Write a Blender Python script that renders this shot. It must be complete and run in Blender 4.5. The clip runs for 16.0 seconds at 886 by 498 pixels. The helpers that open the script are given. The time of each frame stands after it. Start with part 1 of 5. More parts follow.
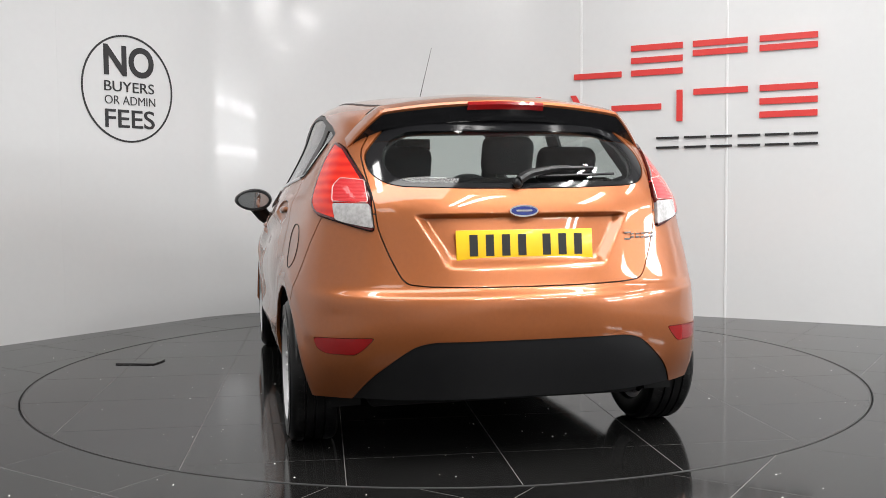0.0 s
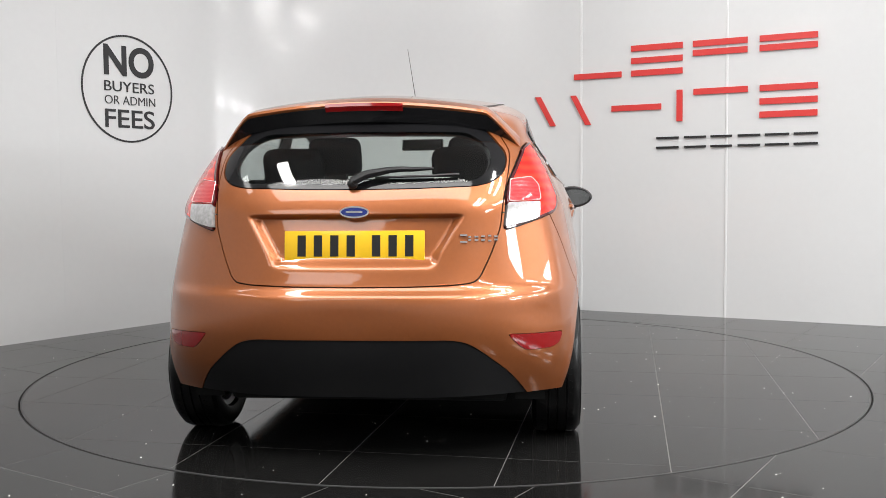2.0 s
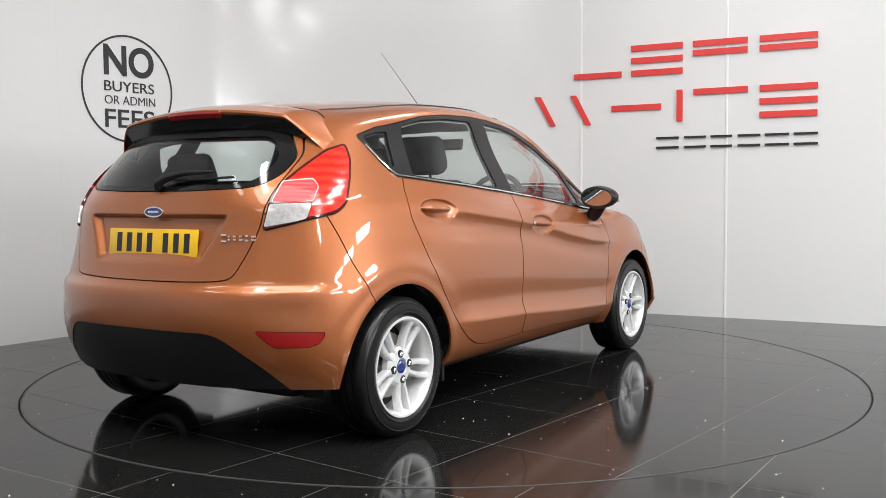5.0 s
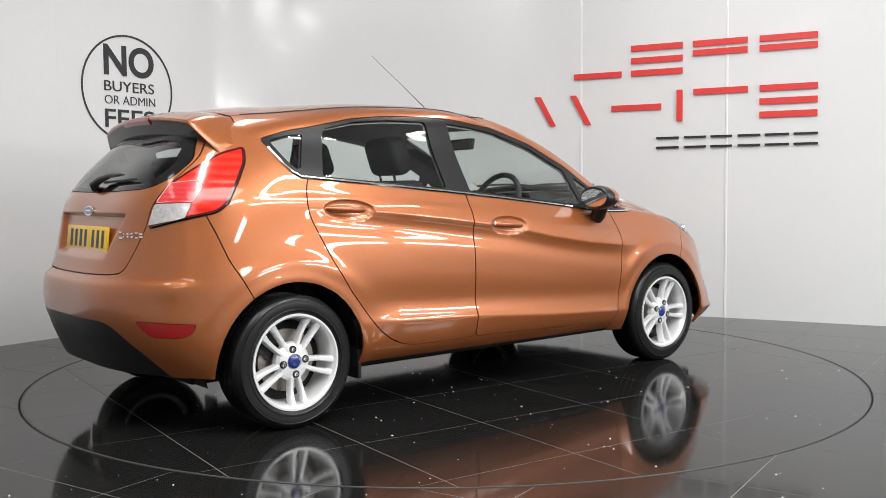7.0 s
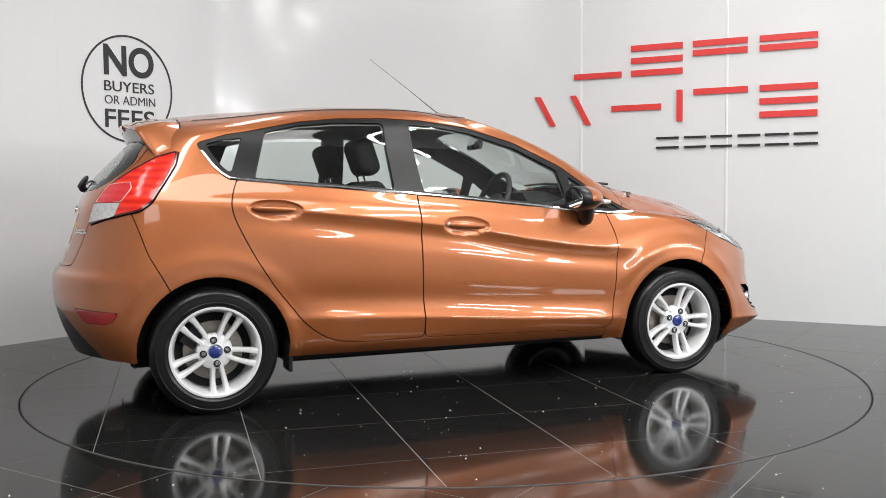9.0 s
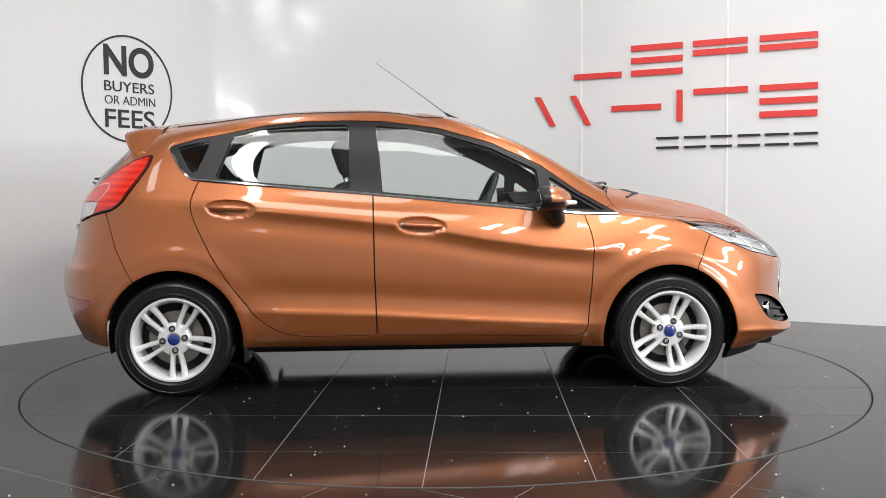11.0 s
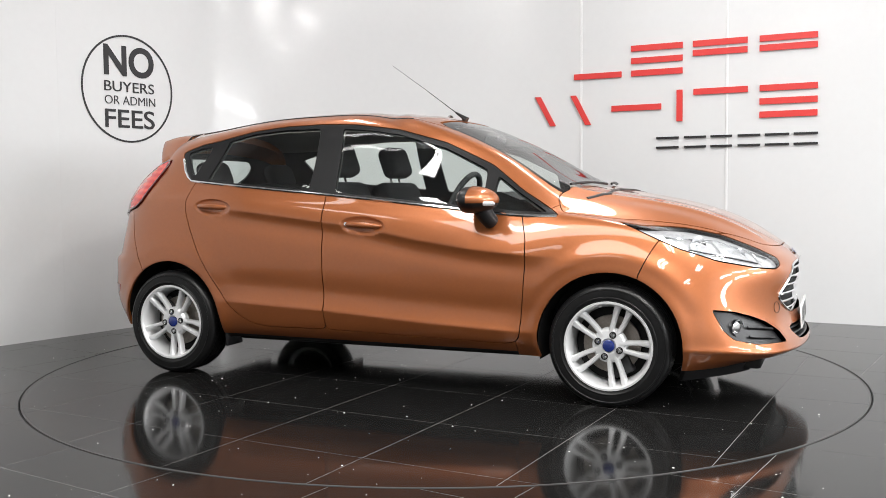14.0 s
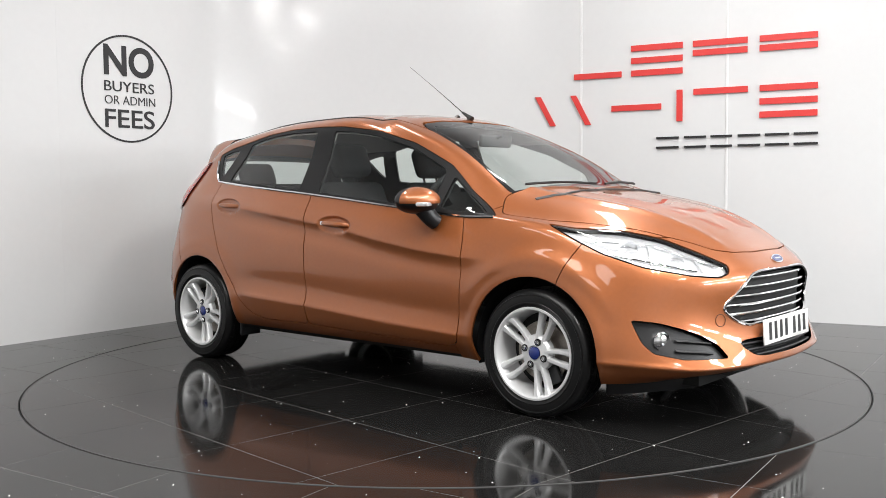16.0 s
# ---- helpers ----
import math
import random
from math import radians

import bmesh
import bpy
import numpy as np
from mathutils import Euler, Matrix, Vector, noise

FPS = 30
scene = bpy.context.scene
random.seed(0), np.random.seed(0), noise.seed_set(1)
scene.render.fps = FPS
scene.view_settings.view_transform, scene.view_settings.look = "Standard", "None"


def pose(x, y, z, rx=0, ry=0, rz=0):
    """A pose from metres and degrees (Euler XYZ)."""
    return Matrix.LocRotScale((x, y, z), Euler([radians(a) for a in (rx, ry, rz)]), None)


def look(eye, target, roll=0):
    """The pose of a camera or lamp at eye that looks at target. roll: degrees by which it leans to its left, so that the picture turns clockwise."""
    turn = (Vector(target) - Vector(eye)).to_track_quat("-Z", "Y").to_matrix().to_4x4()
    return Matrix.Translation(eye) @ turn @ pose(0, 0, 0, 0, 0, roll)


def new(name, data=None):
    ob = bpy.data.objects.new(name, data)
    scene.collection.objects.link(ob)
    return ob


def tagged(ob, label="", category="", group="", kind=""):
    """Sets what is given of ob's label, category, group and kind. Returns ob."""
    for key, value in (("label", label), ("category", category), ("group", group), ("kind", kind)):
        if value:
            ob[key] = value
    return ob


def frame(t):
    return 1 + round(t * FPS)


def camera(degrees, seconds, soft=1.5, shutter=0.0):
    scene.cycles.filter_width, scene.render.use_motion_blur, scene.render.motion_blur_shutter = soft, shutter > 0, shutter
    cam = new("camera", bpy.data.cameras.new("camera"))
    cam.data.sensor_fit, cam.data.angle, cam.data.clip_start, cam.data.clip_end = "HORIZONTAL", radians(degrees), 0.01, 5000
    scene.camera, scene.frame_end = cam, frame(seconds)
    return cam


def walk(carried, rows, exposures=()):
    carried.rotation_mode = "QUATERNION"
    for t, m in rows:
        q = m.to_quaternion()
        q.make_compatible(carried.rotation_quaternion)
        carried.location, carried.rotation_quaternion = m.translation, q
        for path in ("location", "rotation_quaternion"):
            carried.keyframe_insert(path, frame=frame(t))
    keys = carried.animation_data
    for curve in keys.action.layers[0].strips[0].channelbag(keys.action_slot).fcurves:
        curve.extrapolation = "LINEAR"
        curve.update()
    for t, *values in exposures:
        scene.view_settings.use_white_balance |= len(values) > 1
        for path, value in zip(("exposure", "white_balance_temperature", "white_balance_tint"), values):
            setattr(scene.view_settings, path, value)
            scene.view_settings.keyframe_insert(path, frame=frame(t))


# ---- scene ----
cam = camera(49.908, 16.0, soft=0.65)
EYE = pose(0.0, -5.424, 1.011, 86.504, 0.0, 0.072) @ pose(0, 0, 0, 0, 0, -0.499)
walk(cam, [(0.0, EYE), (16.0, EYE)], exposures=((0.0, -0.05), (9.0, -0.03), (12.5, 0.10), (16.0, 0.17)))

# ---- light ----
world = bpy.data.worlds.new("world")
scene.world = world
world.use_nodes = True
world.node_tree.nodes["Background"].inputs[0].default_value = (0.9, 0.95, 1.0, 1)
world.node_tree.nodes["Background"].inputs[1].default_value = 0.10


def area(name, eye, target, sx, sy, power, colour=(1, 0.985, 0.965)):
    data = bpy.data.lights.new(name, "AREA")
    data.shape, data.size, data.size_y, data.energy, data.color = "RECTANGLE", sx, sy, power, colour
    ob = new(name, data)
    ob.matrix_world = look(eye, target)
    return ob


for lx, ly, power in ((-3.0, -2.2, 9), (-1.6, -2.4, 34), (3.0, -4.0, 66), (4.0, -1.6, 50), (-1.3, 0.6, 22), (1.3, 0.6, 38)):
    area("ceiling_lamp", (lx, ly, 3.86), (lx, ly + 0.001, 0), 0.26, 1.5, power)
# unseen broad fills added overhead to brighten the flank that faces the camera
area("overhead_fill", (-0.6, -3.6, 3.86), (-0.6, -3.599, 0), 3.2, 1.6, 115)
area("overhead_fill", (-2.6, -6.8, 3.86), (-2.6, -6.799, 0), 1.8, 1.8, 48)
# twin-tube fittings
for lx, ly, power in ((1.7, -4.6, 49), (2.0, -2.4, 42), (3.9, -7.0, 42)):
    for side in (-0.14, 0.14):
        area("twin_tube_lamp", (lx + side, ly, 3.86), (lx + side, ly + 0.001, 0), 0.09, 1.5, power)
# rows of unseen light strips standing in for the low light from the right
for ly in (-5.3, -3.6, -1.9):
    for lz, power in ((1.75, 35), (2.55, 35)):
        area("side_light_strip", (5.42, ly, lz), (0.0, ly + 1.6, 1.1), 1.25, 0.20, power, (0.96, 0.98, 1.0))


# ---- materials ----
def material(name, colour, rough=0.5, metal=0.0, coat=0.0, spec=0.5, grain=0.0, scale=40.0, bump=0.0, mix=0.12, trans=0.0, emit=0.0):
    m = bpy.data.materials.new(name)
    m.use_nodes = True
    nt = m.node_tree
    b = nt.nodes["Principled BSDF"]
    b.inputs["Base Color"].default_value = (*colour, 1)
    b.inputs["Roughness"].default_value = rough
    b.inputs["Metallic"].default_value = metal
    b.inputs["Coat Weight"].default_value = coat
    b.inputs["Coat Roughness"].default_value = 0.03
    b.inputs["Specular IOR Level"].default_value = spec
    b.inputs["Transmission Weight"].default_value = trans
    if emit:
        b.inputs["Emission Color"].default_value = (*colour, 1)
        b.inputs["Emission Strength"].default_value = emit
    if grain or bump:
        tc = nt.nodes.new("ShaderNodeTexCoord")
        n1 = nt.nodes.new("ShaderNodeTexNoise")
        n1.inputs["Scale"].default_value = scale
        n1.inputs["Detail"].default_value = 5
        n2 = nt.nodes.new("ShaderNodeTexNoise")
        n2.inputs["Scale"].default_value = scale / 14
        nt.links.new(tc.outputs["Object"], n1.inputs["Vector"])
        nt.links.new(tc.outputs["Object"], n2.inputs["Vector"])
        if grain:
            add = nt.nodes.new("ShaderNodeMath")
            add.operation = "ADD"
            nt.links.new(n1.outputs["Fac"], add.inputs[0])
            nt.links.new(n2.outputs["Fac"], add.inputs[1])
            ramp = nt.nodes.new("ShaderNodeMapRange")
            ramp.inputs["From Min"].default_value, ramp.inputs["From Max"].default_value = 0.6, 1.4
            ramp.inputs["To Min"].default_value, ramp.inputs["To Max"].default_value = 1 - grain, 1 + grain
            nt.links.new(add.outputs[0], ramp.inputs["Value"])
            mul = nt.nodes.new("ShaderNodeVectorMath")
            mul.operation = "SCALE"
            mul.inputs[0].default_value = colour
            nt.links.new(ramp.outputs[0], mul.inputs["Scale"])
            nt.links.new(mul.outputs[0], b.inputs["Base Color"])
            rr = nt.nodes.new("ShaderNodeMapRange")
            rr.inputs["To Min"].default_value, rr.inputs["To Max"].default_value = rough * (1 - mix), rough * (1 + mix)
            nt.links.new(n2.outputs["Fac"], rr.inputs["Value"])
            nt.links.new(rr.outputs[0], b.inputs["Roughness"])
        if bump:
            bp = nt.nodes.new("ShaderNodeBump")
            bp.inputs["Strength"].default_value = bump
            bp.inputs["Distance"].default_value = 0.002
            nt.links.new(n1.outputs["Fac"], bp.inputs["Height"])
            nt.links.new(bp.outputs[0], b.inputs["Normal"])
    return m


PAINT = material("copper_paint", (0.352, 0.107, 0.031), 0.38, 0.50, 1.0, grain=0.06, scale=900)
BLACK = material("black_trim", (0.012, 0.012, 0.013), 0.38, spec=0.4, grain=0.1, scale=300, bump=0.05)
GLOSS_BLACK = material("gloss_black", (0.01, 0.01, 0.011), 0.08)
PILLAR = material("pillar_black", (0.012, 0.012, 0.0125), 0.38, spec=0.25, grain=0.1, scale=300)
RUBBER = material("tyre_rubber", (0.007, 0.007, 0.0072), 0.30, spec=0.3, grain=0.2, scale=120, bump=0.1)
ALLOY = material("alloy", (0.74, 0.745, 0.75), 0.34, 0.35, 0.5, grain=0.03, scale=200)
CHROME = material("chrome", (0.85, 0.86, 0.87), 0.08, 1.0)
STEEL = material("brake_steel", (0.32, 0.29, 0.26), 0.4, 0.9, grain=0.2, scale=90)
CLOTH = material("seat_cloth", (0.022, 0.022, 0.024), 0.85, grain=0.25, scale=400, bump=0.2)
TRIM = material("cabin_plastic", (0.03, 0.03, 0.032), 0.6, grain=0.15, scale=200, bump=0.1)
LINER = material("headliner", (0.30, 0.29, 0.28), 0.9, grain=0.08, scale=300)
def ribbed(name, a, b, size):
    """A ribbed lamp lens: two tones in fine bands."""
    m = material(name, a, 0.16, 0.0, 0.5)
    nt = m.node_tree
    tc = nt.nodes.new("ShaderNodeTexCoord")
    wv = nt.nodes.new("ShaderNodeTexWave")
    wv.bands_direction = "Z"
    wv.inputs["Scale"].default_value = size
    wv.inputs["Distortion"].default_value = 1.5
    wv.inputs["Detail"].default_value = 2.0
    mx = nt.nodes.new("ShaderNodeMix")
    mx.data_type = "RGBA"
    mx.inputs["A"].default_value, mx.inputs["B"].default_value = (*a, 1), (*b, 1)
    bp = nt.nodes.new("ShaderNodeBump")
    bp.inputs["Strength"].default_value, bp.inputs["Distance"].default_value = 0.2, 0.003
    nt.links.new(tc.outputs["Object"], wv.inputs["Vector"])
    nt.links.new(wv.outputs["Fac"], mx.inputs["Factor"])
    nt.links.new(wv.outputs["Fac"], bp.inputs["Height"])
    nt.links.new(mx.outputs["Result"], nt.nodes["Principled BSDF"].inputs["Base Color"])
    nt.links.new(bp.outputs[0], nt.nodes["Principled BSDF"].inputs["Normal"])
    return m


RED_RIB = ribbed("ribbed_red_lens", (0.56, 0.010, 0.007), (0.74, 0.034, 0.014), 9)
PALE_RED = material("pale_lens_rim", (0.75, 0.45, 0.43), 0.2, 0.2, 1.0)
RED_DARK = material("lamp_edge", (0.07, 0.004, 0.006), 0.12, 0.0, 1.0)
STOP_RED = ribbed("stop_lens_red", (0.50, 0.016, 0.022), (0.62, 0.05, 0.055), 60)
RED_DEEP = material("red_lens_deep", (0.26, 0.005, 0.006), 0.12, 0.0, 1.0, grain=0.1, scale=90)
CLEAR_LENS = material("clear_lens", (0.66, 0.66, 0.67), 0.18, 0.45, 1.0, grain=0.35, scale=70, bump=0.25)
HEAD_TRAY = material("headlamp_tray", (0.70, 0.71, 0.72), 0.25, 0.4, 0.6, grain=0.35, scale=55, bump=0.6)
TAIL_CLEAR = material("tail_clear_lens", (0.50, 0.49, 0.49), 0.2, 0.3, 1.0, grain=0.4, scale=70, bump=0.3)
AMBER = material("amber_bulb", (0.8, 0.33, 0.03), 0.2, 0.0, 1.0)
BADGE_BLUE = material("badge_blue", (0.01, 0.025, 0.16), 0.2, 0.0, 1.0)
YELLOW = material("yellow_plate", (0.85, 0.52, 0.01), 0.35, 0.0, 0.3, grain=0.03, scale=50)
WHITE_PLATE = material("white_plate", (0.8, 0.8, 0.78), 0.35, 0.0, 0.3, grain=0.03, scale=50)
INK = material("black_ink", (0.012, 0.012, 0.013), 0.4)
WALL = material("gloss_wall_panel", (0.69, 0.695, 0.70), 0.19, spec=0.36, grain=0.015, scale=20, mix=0.3, coat=0.12)
STRIP = material("joint_strip_white", (0.80, 0.805, 0.81), 0.3, grain=0.02, scale=30)
CEIL = material("ceiling_paint", (0.55, 0.55, 0.55), 0.8, grain=0.06, scale=6)
SIGN_RED = material("sign_red", (0.66, 0.045, 0.04), 0.35, grain=0.03, scale=30)
SIGN_BLACK = material("sign_black", (0.016, 0.016, 0.018), 0.4)
TILE = material("dark_floor_tile", (0.010, 0.0098, 0.0096), 0.085, spec=0.24, grain=0.3, scale=30, mix=0.7)
GROUT = material("grout", (0.17, 0.165, 0.16), 0.7, grain=0.2, scale=60)
DARK = material("shut_gap", (0.004, 0.004, 0.004), 0.8)
EDGE = material("table_edge_steel", (0.05, 0.05, 0.05), 0.55, 0.0, grain=0.2, scale=80)
MIRROR = material("mirror_glass", (0.70, 0.72, 0.73), 0.01, 1.0)


def glass(name, tint, density):
    m = bpy.data.materials.new(name)
    m.use_nodes = True
    nt = m.node_tree
    nt.nodes.remove(nt.nodes["Principled BSDF"])
    tr = nt.nodes.new("ShaderNodeBsdfTransparent")
    tr.inputs[0].default_value = (*tint, 1)
    gl = nt.nodes.new("ShaderNodeBsdfGlossy")
    gl.inputs["Roughness"].default_value = 0.005
    lw = nt.nodes.new("ShaderNodeLayerWeight")
    lw.inputs[0].default_value = 0.5
    pw = nt.nodes.new("ShaderNodeMath")
    pw.operation = "POWER"
    pw.inputs[1].default_value = 3.6
    nt.links.new(lw.outputs["Facing"], pw.inputs[0])
    fr = nt.nodes.new("ShaderNodeMath")
    fr.operation = "MULTIPLY_ADD"
    fr.inputs[1].default_value, fr.inputs[2].default_value = 0.9, density
    nt.links.new(pw.outputs[0], fr.inputs[0])
    mx = nt.nodes.new("ShaderNodeMixShader")
    nt.links.new(fr.outputs[0], mx.inputs[0])
    nt.links.new(tr.outputs[0], mx.inputs[1])
    nt.links.new(gl.outputs[0], mx.inputs[2])
    nt.links.new(mx.outputs[0], nt.nodes["Material Output"].inputs[0])
    return m


GLASS = glass("car_glass", (0.90, 0.945, 0.925), 0.06)
LENS = glass("lamp_cover", (0.96, 0.965, 0.97), 0.05)
PRIVACY = glass("rear_glass", (0.74, 0.79, 0.77), 0.07)


# ---- mesh helpers ----
def part(name, bm, mat, parent, label="", smooth=True, m=None):
    me = bpy.data.meshes.new(name)
    bm.to_mesh(me)
    bm.free()
    if smooth:
        for f in me.polygons:
            f.use_smooth = True
        me.set_sharp_from_angle(angle=radians(40))
    me.materials.append(mat)
    ob = new(name, me)
    ob.parent = parent
    if m is not None:
        ob.matrix_basis = m
    return tagged(ob, label)


def box(bm, x0, x1, y0, y1, z0, z1, bevel=0.0, m=None, seg=2):
    r = bmesh.ops.create_cube(bm, size=1, matrix=Matrix.LocRotScale(((x0 + x1) / 2, (y0 + y1) / 2, (z0 + z1) / 2), None, (x1 - x0, y1 - y0, z1 - z0)))
    vs = r["verts"]
    if bevel:
        es = list({e for v in vs for e in v.link_edges})
        out = bmesh.ops.bevel(bm, geom=es, offset=bevel, segments=seg, profile=0.5, affect="EDGES")
        vs = list({v for f in out["faces"] for v in f.verts} | {v for v in vs if v.is_valid})
    if m is not None:
        bmesh.ops.transform(bm, matrix=m, verts=vs)
    return vs


def prism(bm, outline, d0, d1, m=None):
    """A closed outline in x, y, extruded along z from d0 to d1."""
    a = [bm.verts.new((x, y, d0)) for x, y in outline]
    b = [bm.verts.new((x, y, d1)) for x, y in outline]
    n = len(a)
    bm.faces.new(b)
    bm.faces.new(a[::-1])
    for i in range(n):
        bm.faces.new((a[i], a[(i + 1) % n], b[(i + 1) % n], b[i]))
    if m is not None:
        bmesh.ops.transform(bm, matrix=m, verts=a + b)


def lathe(bm, profile, n, m=None):
    """Rings of (radius, height) turned about z."""
    rings = []
    for r, h in profile:
        rings.append([bm.verts.new((r * math.cos(2 * math.pi * k / n), r * math.sin(2 * math.pi * k / n), h)) for k in range(n)])
    for a, b in zip(rings, rings[1:]):
        for k in range(n):
            bm.faces.new((a[k], a[(k + 1) % n], b[(k + 1) % n], b[k]))
    if m is not None:
        bmesh.ops.transform(bm, matrix=m, verts=[v for r in rings for v in r])
    return rings


def tube(bm, pts, radius, n=8, closed=False):
    pts = [Vector(p) for p in pts]
    rings = []
    for i, p in enumerate(pts):
        a = pts[(i - 1) % len(pts)] if closed or i else p
        b = pts[(i + 1) % len(pts)] if closed or i < len(pts) - 1 else p
        q = (b - a).to_track_quat("Z", "Y")
        r = radius[i] if isinstance(radius, (list, tuple)) else radius
        rings.append([bm.verts.new(p + q @ Vector((r * math.cos(2 * math.pi * k / n), r * math.sin(2 * math.pi * k / n), 0))) for k in range(n)])
    for a, b in zip(rings, rings[1:] + ([rings[0]] if closed else [])):
        for k in range(n):
            bm.faces.new((a[k], a[(k + 1) % n], b[(k + 1) % n], b[k]))
    if not closed:
        bm.faces.new(rings[0][::-1])
        bm.faces.new(rings[-1])


def rounded(poly, r, n=5):
    """A closed outline with its corners rounded."""
    out = []
    P = [np.array(p, float) for p in poly]
    for i, b in enumerate(P):
        a, c = P[i - 1], P[(i + 1) % len(P)]
        la, lc = np.linalg.norm(a - b), np.linalg.norm(c - b)
        k = min(r, 0.45 * la, 0.45 * lc)
        s, e = b + (a - b) * k / la, b + (c - b) * k / lc
        out += [(1 - t) ** 2 * s + 2 * t * (1 - t) * b + t * t * e for t in np.linspace(0, 1, n)]
    return np.array(out)


def signed(pts, poly):
    """Distance of points to a closed outline, negative inside."""
    best, inside = np.full(len(pts), 1e9), np.zeros(len(pts), bool)
    for a, b in zip(poly, np.roll(poly, -1, 0)):
        d = b - a
        t = np.clip(((pts - a) @ d) / (d @ d + 1e-12), 0, 1)
        best = np.minimum(best, np.linalg.norm(pts - a - t[:, None] * d, axis=1))
        up = (a[1] <= pts[:, 1]) != (b[1] <= pts[:, 1])
        with np.errstate(all="ignore"):
            cross = a[0] + (pts[:, 1] - a[1]) / (b[1] - a[1] + 1e-15) * d[0]
        inside ^= up & (pts[:, 0] < cross)
    return np.where(inside, -best, best)


def spline(knots, values, q):
    """Natural cubic spline through the rows of values."""
    n = len(knots)
    h = np.diff(knots)
    A, B = np.eye(n), np.zeros_like(values)
    for i in range(1, n - 1):
        A[i, i - 1], A[i, i], A[i, i + 1] = h[i - 1], 2 * (h[i - 1] + h[i]), h[i]
        B[i] = 6 * ((values[i + 1] - values[i]) / h[i] - (values[i] - values[i - 1]) / h[i - 1])
    M = np.linalg.solve(A, B.reshape(n, -1)).reshape(values.shape)
    i = np.clip(np.searchsorted(knots, q) - 1, 0, n - 2)
    a, b = (knots[i + 1] - q), (q - knots[i])
    sh = (-1,) + (1,) * (values.ndim - 1)
    a, b, hh = a.reshape(sh), b.reshape(sh), h[i].reshape(sh)
    return M[i] * a ** 3 / (6 * hh) + M[i + 1] * b ** 3 / (6 * hh) + (values[i] / hh - M[i] * hh / 6) * a + (values[i + 1] / hh - M[i + 1] * hh / 6) * b
# ---- the room ----
GAP = 0.004
ZT = 0.0


def wall_curve():
    """Plan of the wall: a straight run, a wide round corner behind the turntable, another straight run."""
    left, right = np.array((-2.02, 2.21)), np.array((1.15, 2.54))
    dl, dr = np.array((0.588, 0.809)), np.array((-0.885, 0.466))
    pts = [left - dl * s for s in np.linspace(4.8, 0.0, 13)]
    c1, c2 = left + dl * 0.78, right + dr * 1.05
    for t in np.linspace(0, 1, 25)[1:-1]:
        pts.append((1 - t) ** 3 * left + 3 * (1 - t) ** 2 * t * c1 + 3 * (1 - t) * t * t * c2 + t ** 3 * right)
    pts += [right - dr * s for s in np.linspace(0.0, 5.0, 13)]
    return np.array(pts)


PLAN = wall_curve()
ARC = np.concatenate([[0], np.cumsum(np.linalg.norm(np.diff(PLAN, axis=0), axis=1))])


def on_wall(s):
    """Point and inward normal of the wall at length s along its plan."""
    p = np.array([np.interp(s, ARC, PLAN[:, k]) for k in (0, 1)])
    q = np.array([np.interp(s + 0.02, ARC, PLAN[:, k]) for k in (0, 1)]) - np.array([np.interp(s - 0.02, ARC, PLAN[:, k]) for k in (0, 1)])
    q /= np.linalg.norm(q)
    return p, np.array((q[1], -q[0])), q


def arc_of(x, y):
    return ARC[0] + min(np.linspace(0, ARC[-1], 4000), key=lambda s: np.hypot(np.interp(s, ARC, PLAN[:, 0]) - x, np.interp(s, ARC, PLAN[:, 1]) - y))


HIGH = 4.0
wall_back = tagged(new("wall_north"), "glossy white curved showroom wall of tall butt-jointed panels", "wall", kind="structure")
JOINTS = sorted([0.0, arc_of(-2.69, 1.29), arc_of(1.15, 2.54), arc_of(2.19, 1.98), ARC[-1]] + [arc_of(-2.69, 1.29) - 1.22 * k for k in (1, 2, 3)] + [arc_of(2.19, 1.98) + 1.16 * k for k in (1, 2, 3)])
for a, b in zip(JOINTS, JOINTS[1:]):
    if b - a < 0.02:
        continue
    bm = bmesh.new()
    cols = []
    n = max(2, int((b - a) / 0.12))
    for s in np.linspace(a + 0.002, b - 0.002, n):
        p, nn, _ = on_wall(s)
        o = p - nn * 0.08
        cols.append([bm.verts.new(v) for v in ((p[0], p[1], 0), (p[0], p[1], HIGH), (o[0], o[1], HIGH), (o[0], o[1], 0))])
    for c, d in zip(cols, cols[1:]):
        for k in range(4):
            bm.faces.new((c[k], c[(k + 1) % 4], d[(k + 1) % 4], d[k]))
    bm.faces.new(cols[0][::-1])
    bm.faces.new(cols[-1])
    part("panel", bm, WALL, wall_back)
# joint strips
for s in JOINTS[1:-1]:
    p, nn, q = on_wall(s)
    bm = bmesh.new()
    broad = s > arc_of(1.0, 2.6)
    if broad:
        box(bm, -0.008, 0.008, -0.06, 0.006, 0, HIGH, 0.002)
    else:
        box(bm, -0.004, 0.004, -0.06, 0.0005, 0, HIGH)
    part("joint_strip", bm, STRIP if broad else WALL, wall_back, m=Matrix(((q[0], nn[0], 0, p[0]), (q[1], nn[1], 0, p[1]), (0, 0, 1, 0), (0, 0, 0, 1))), smooth=False)

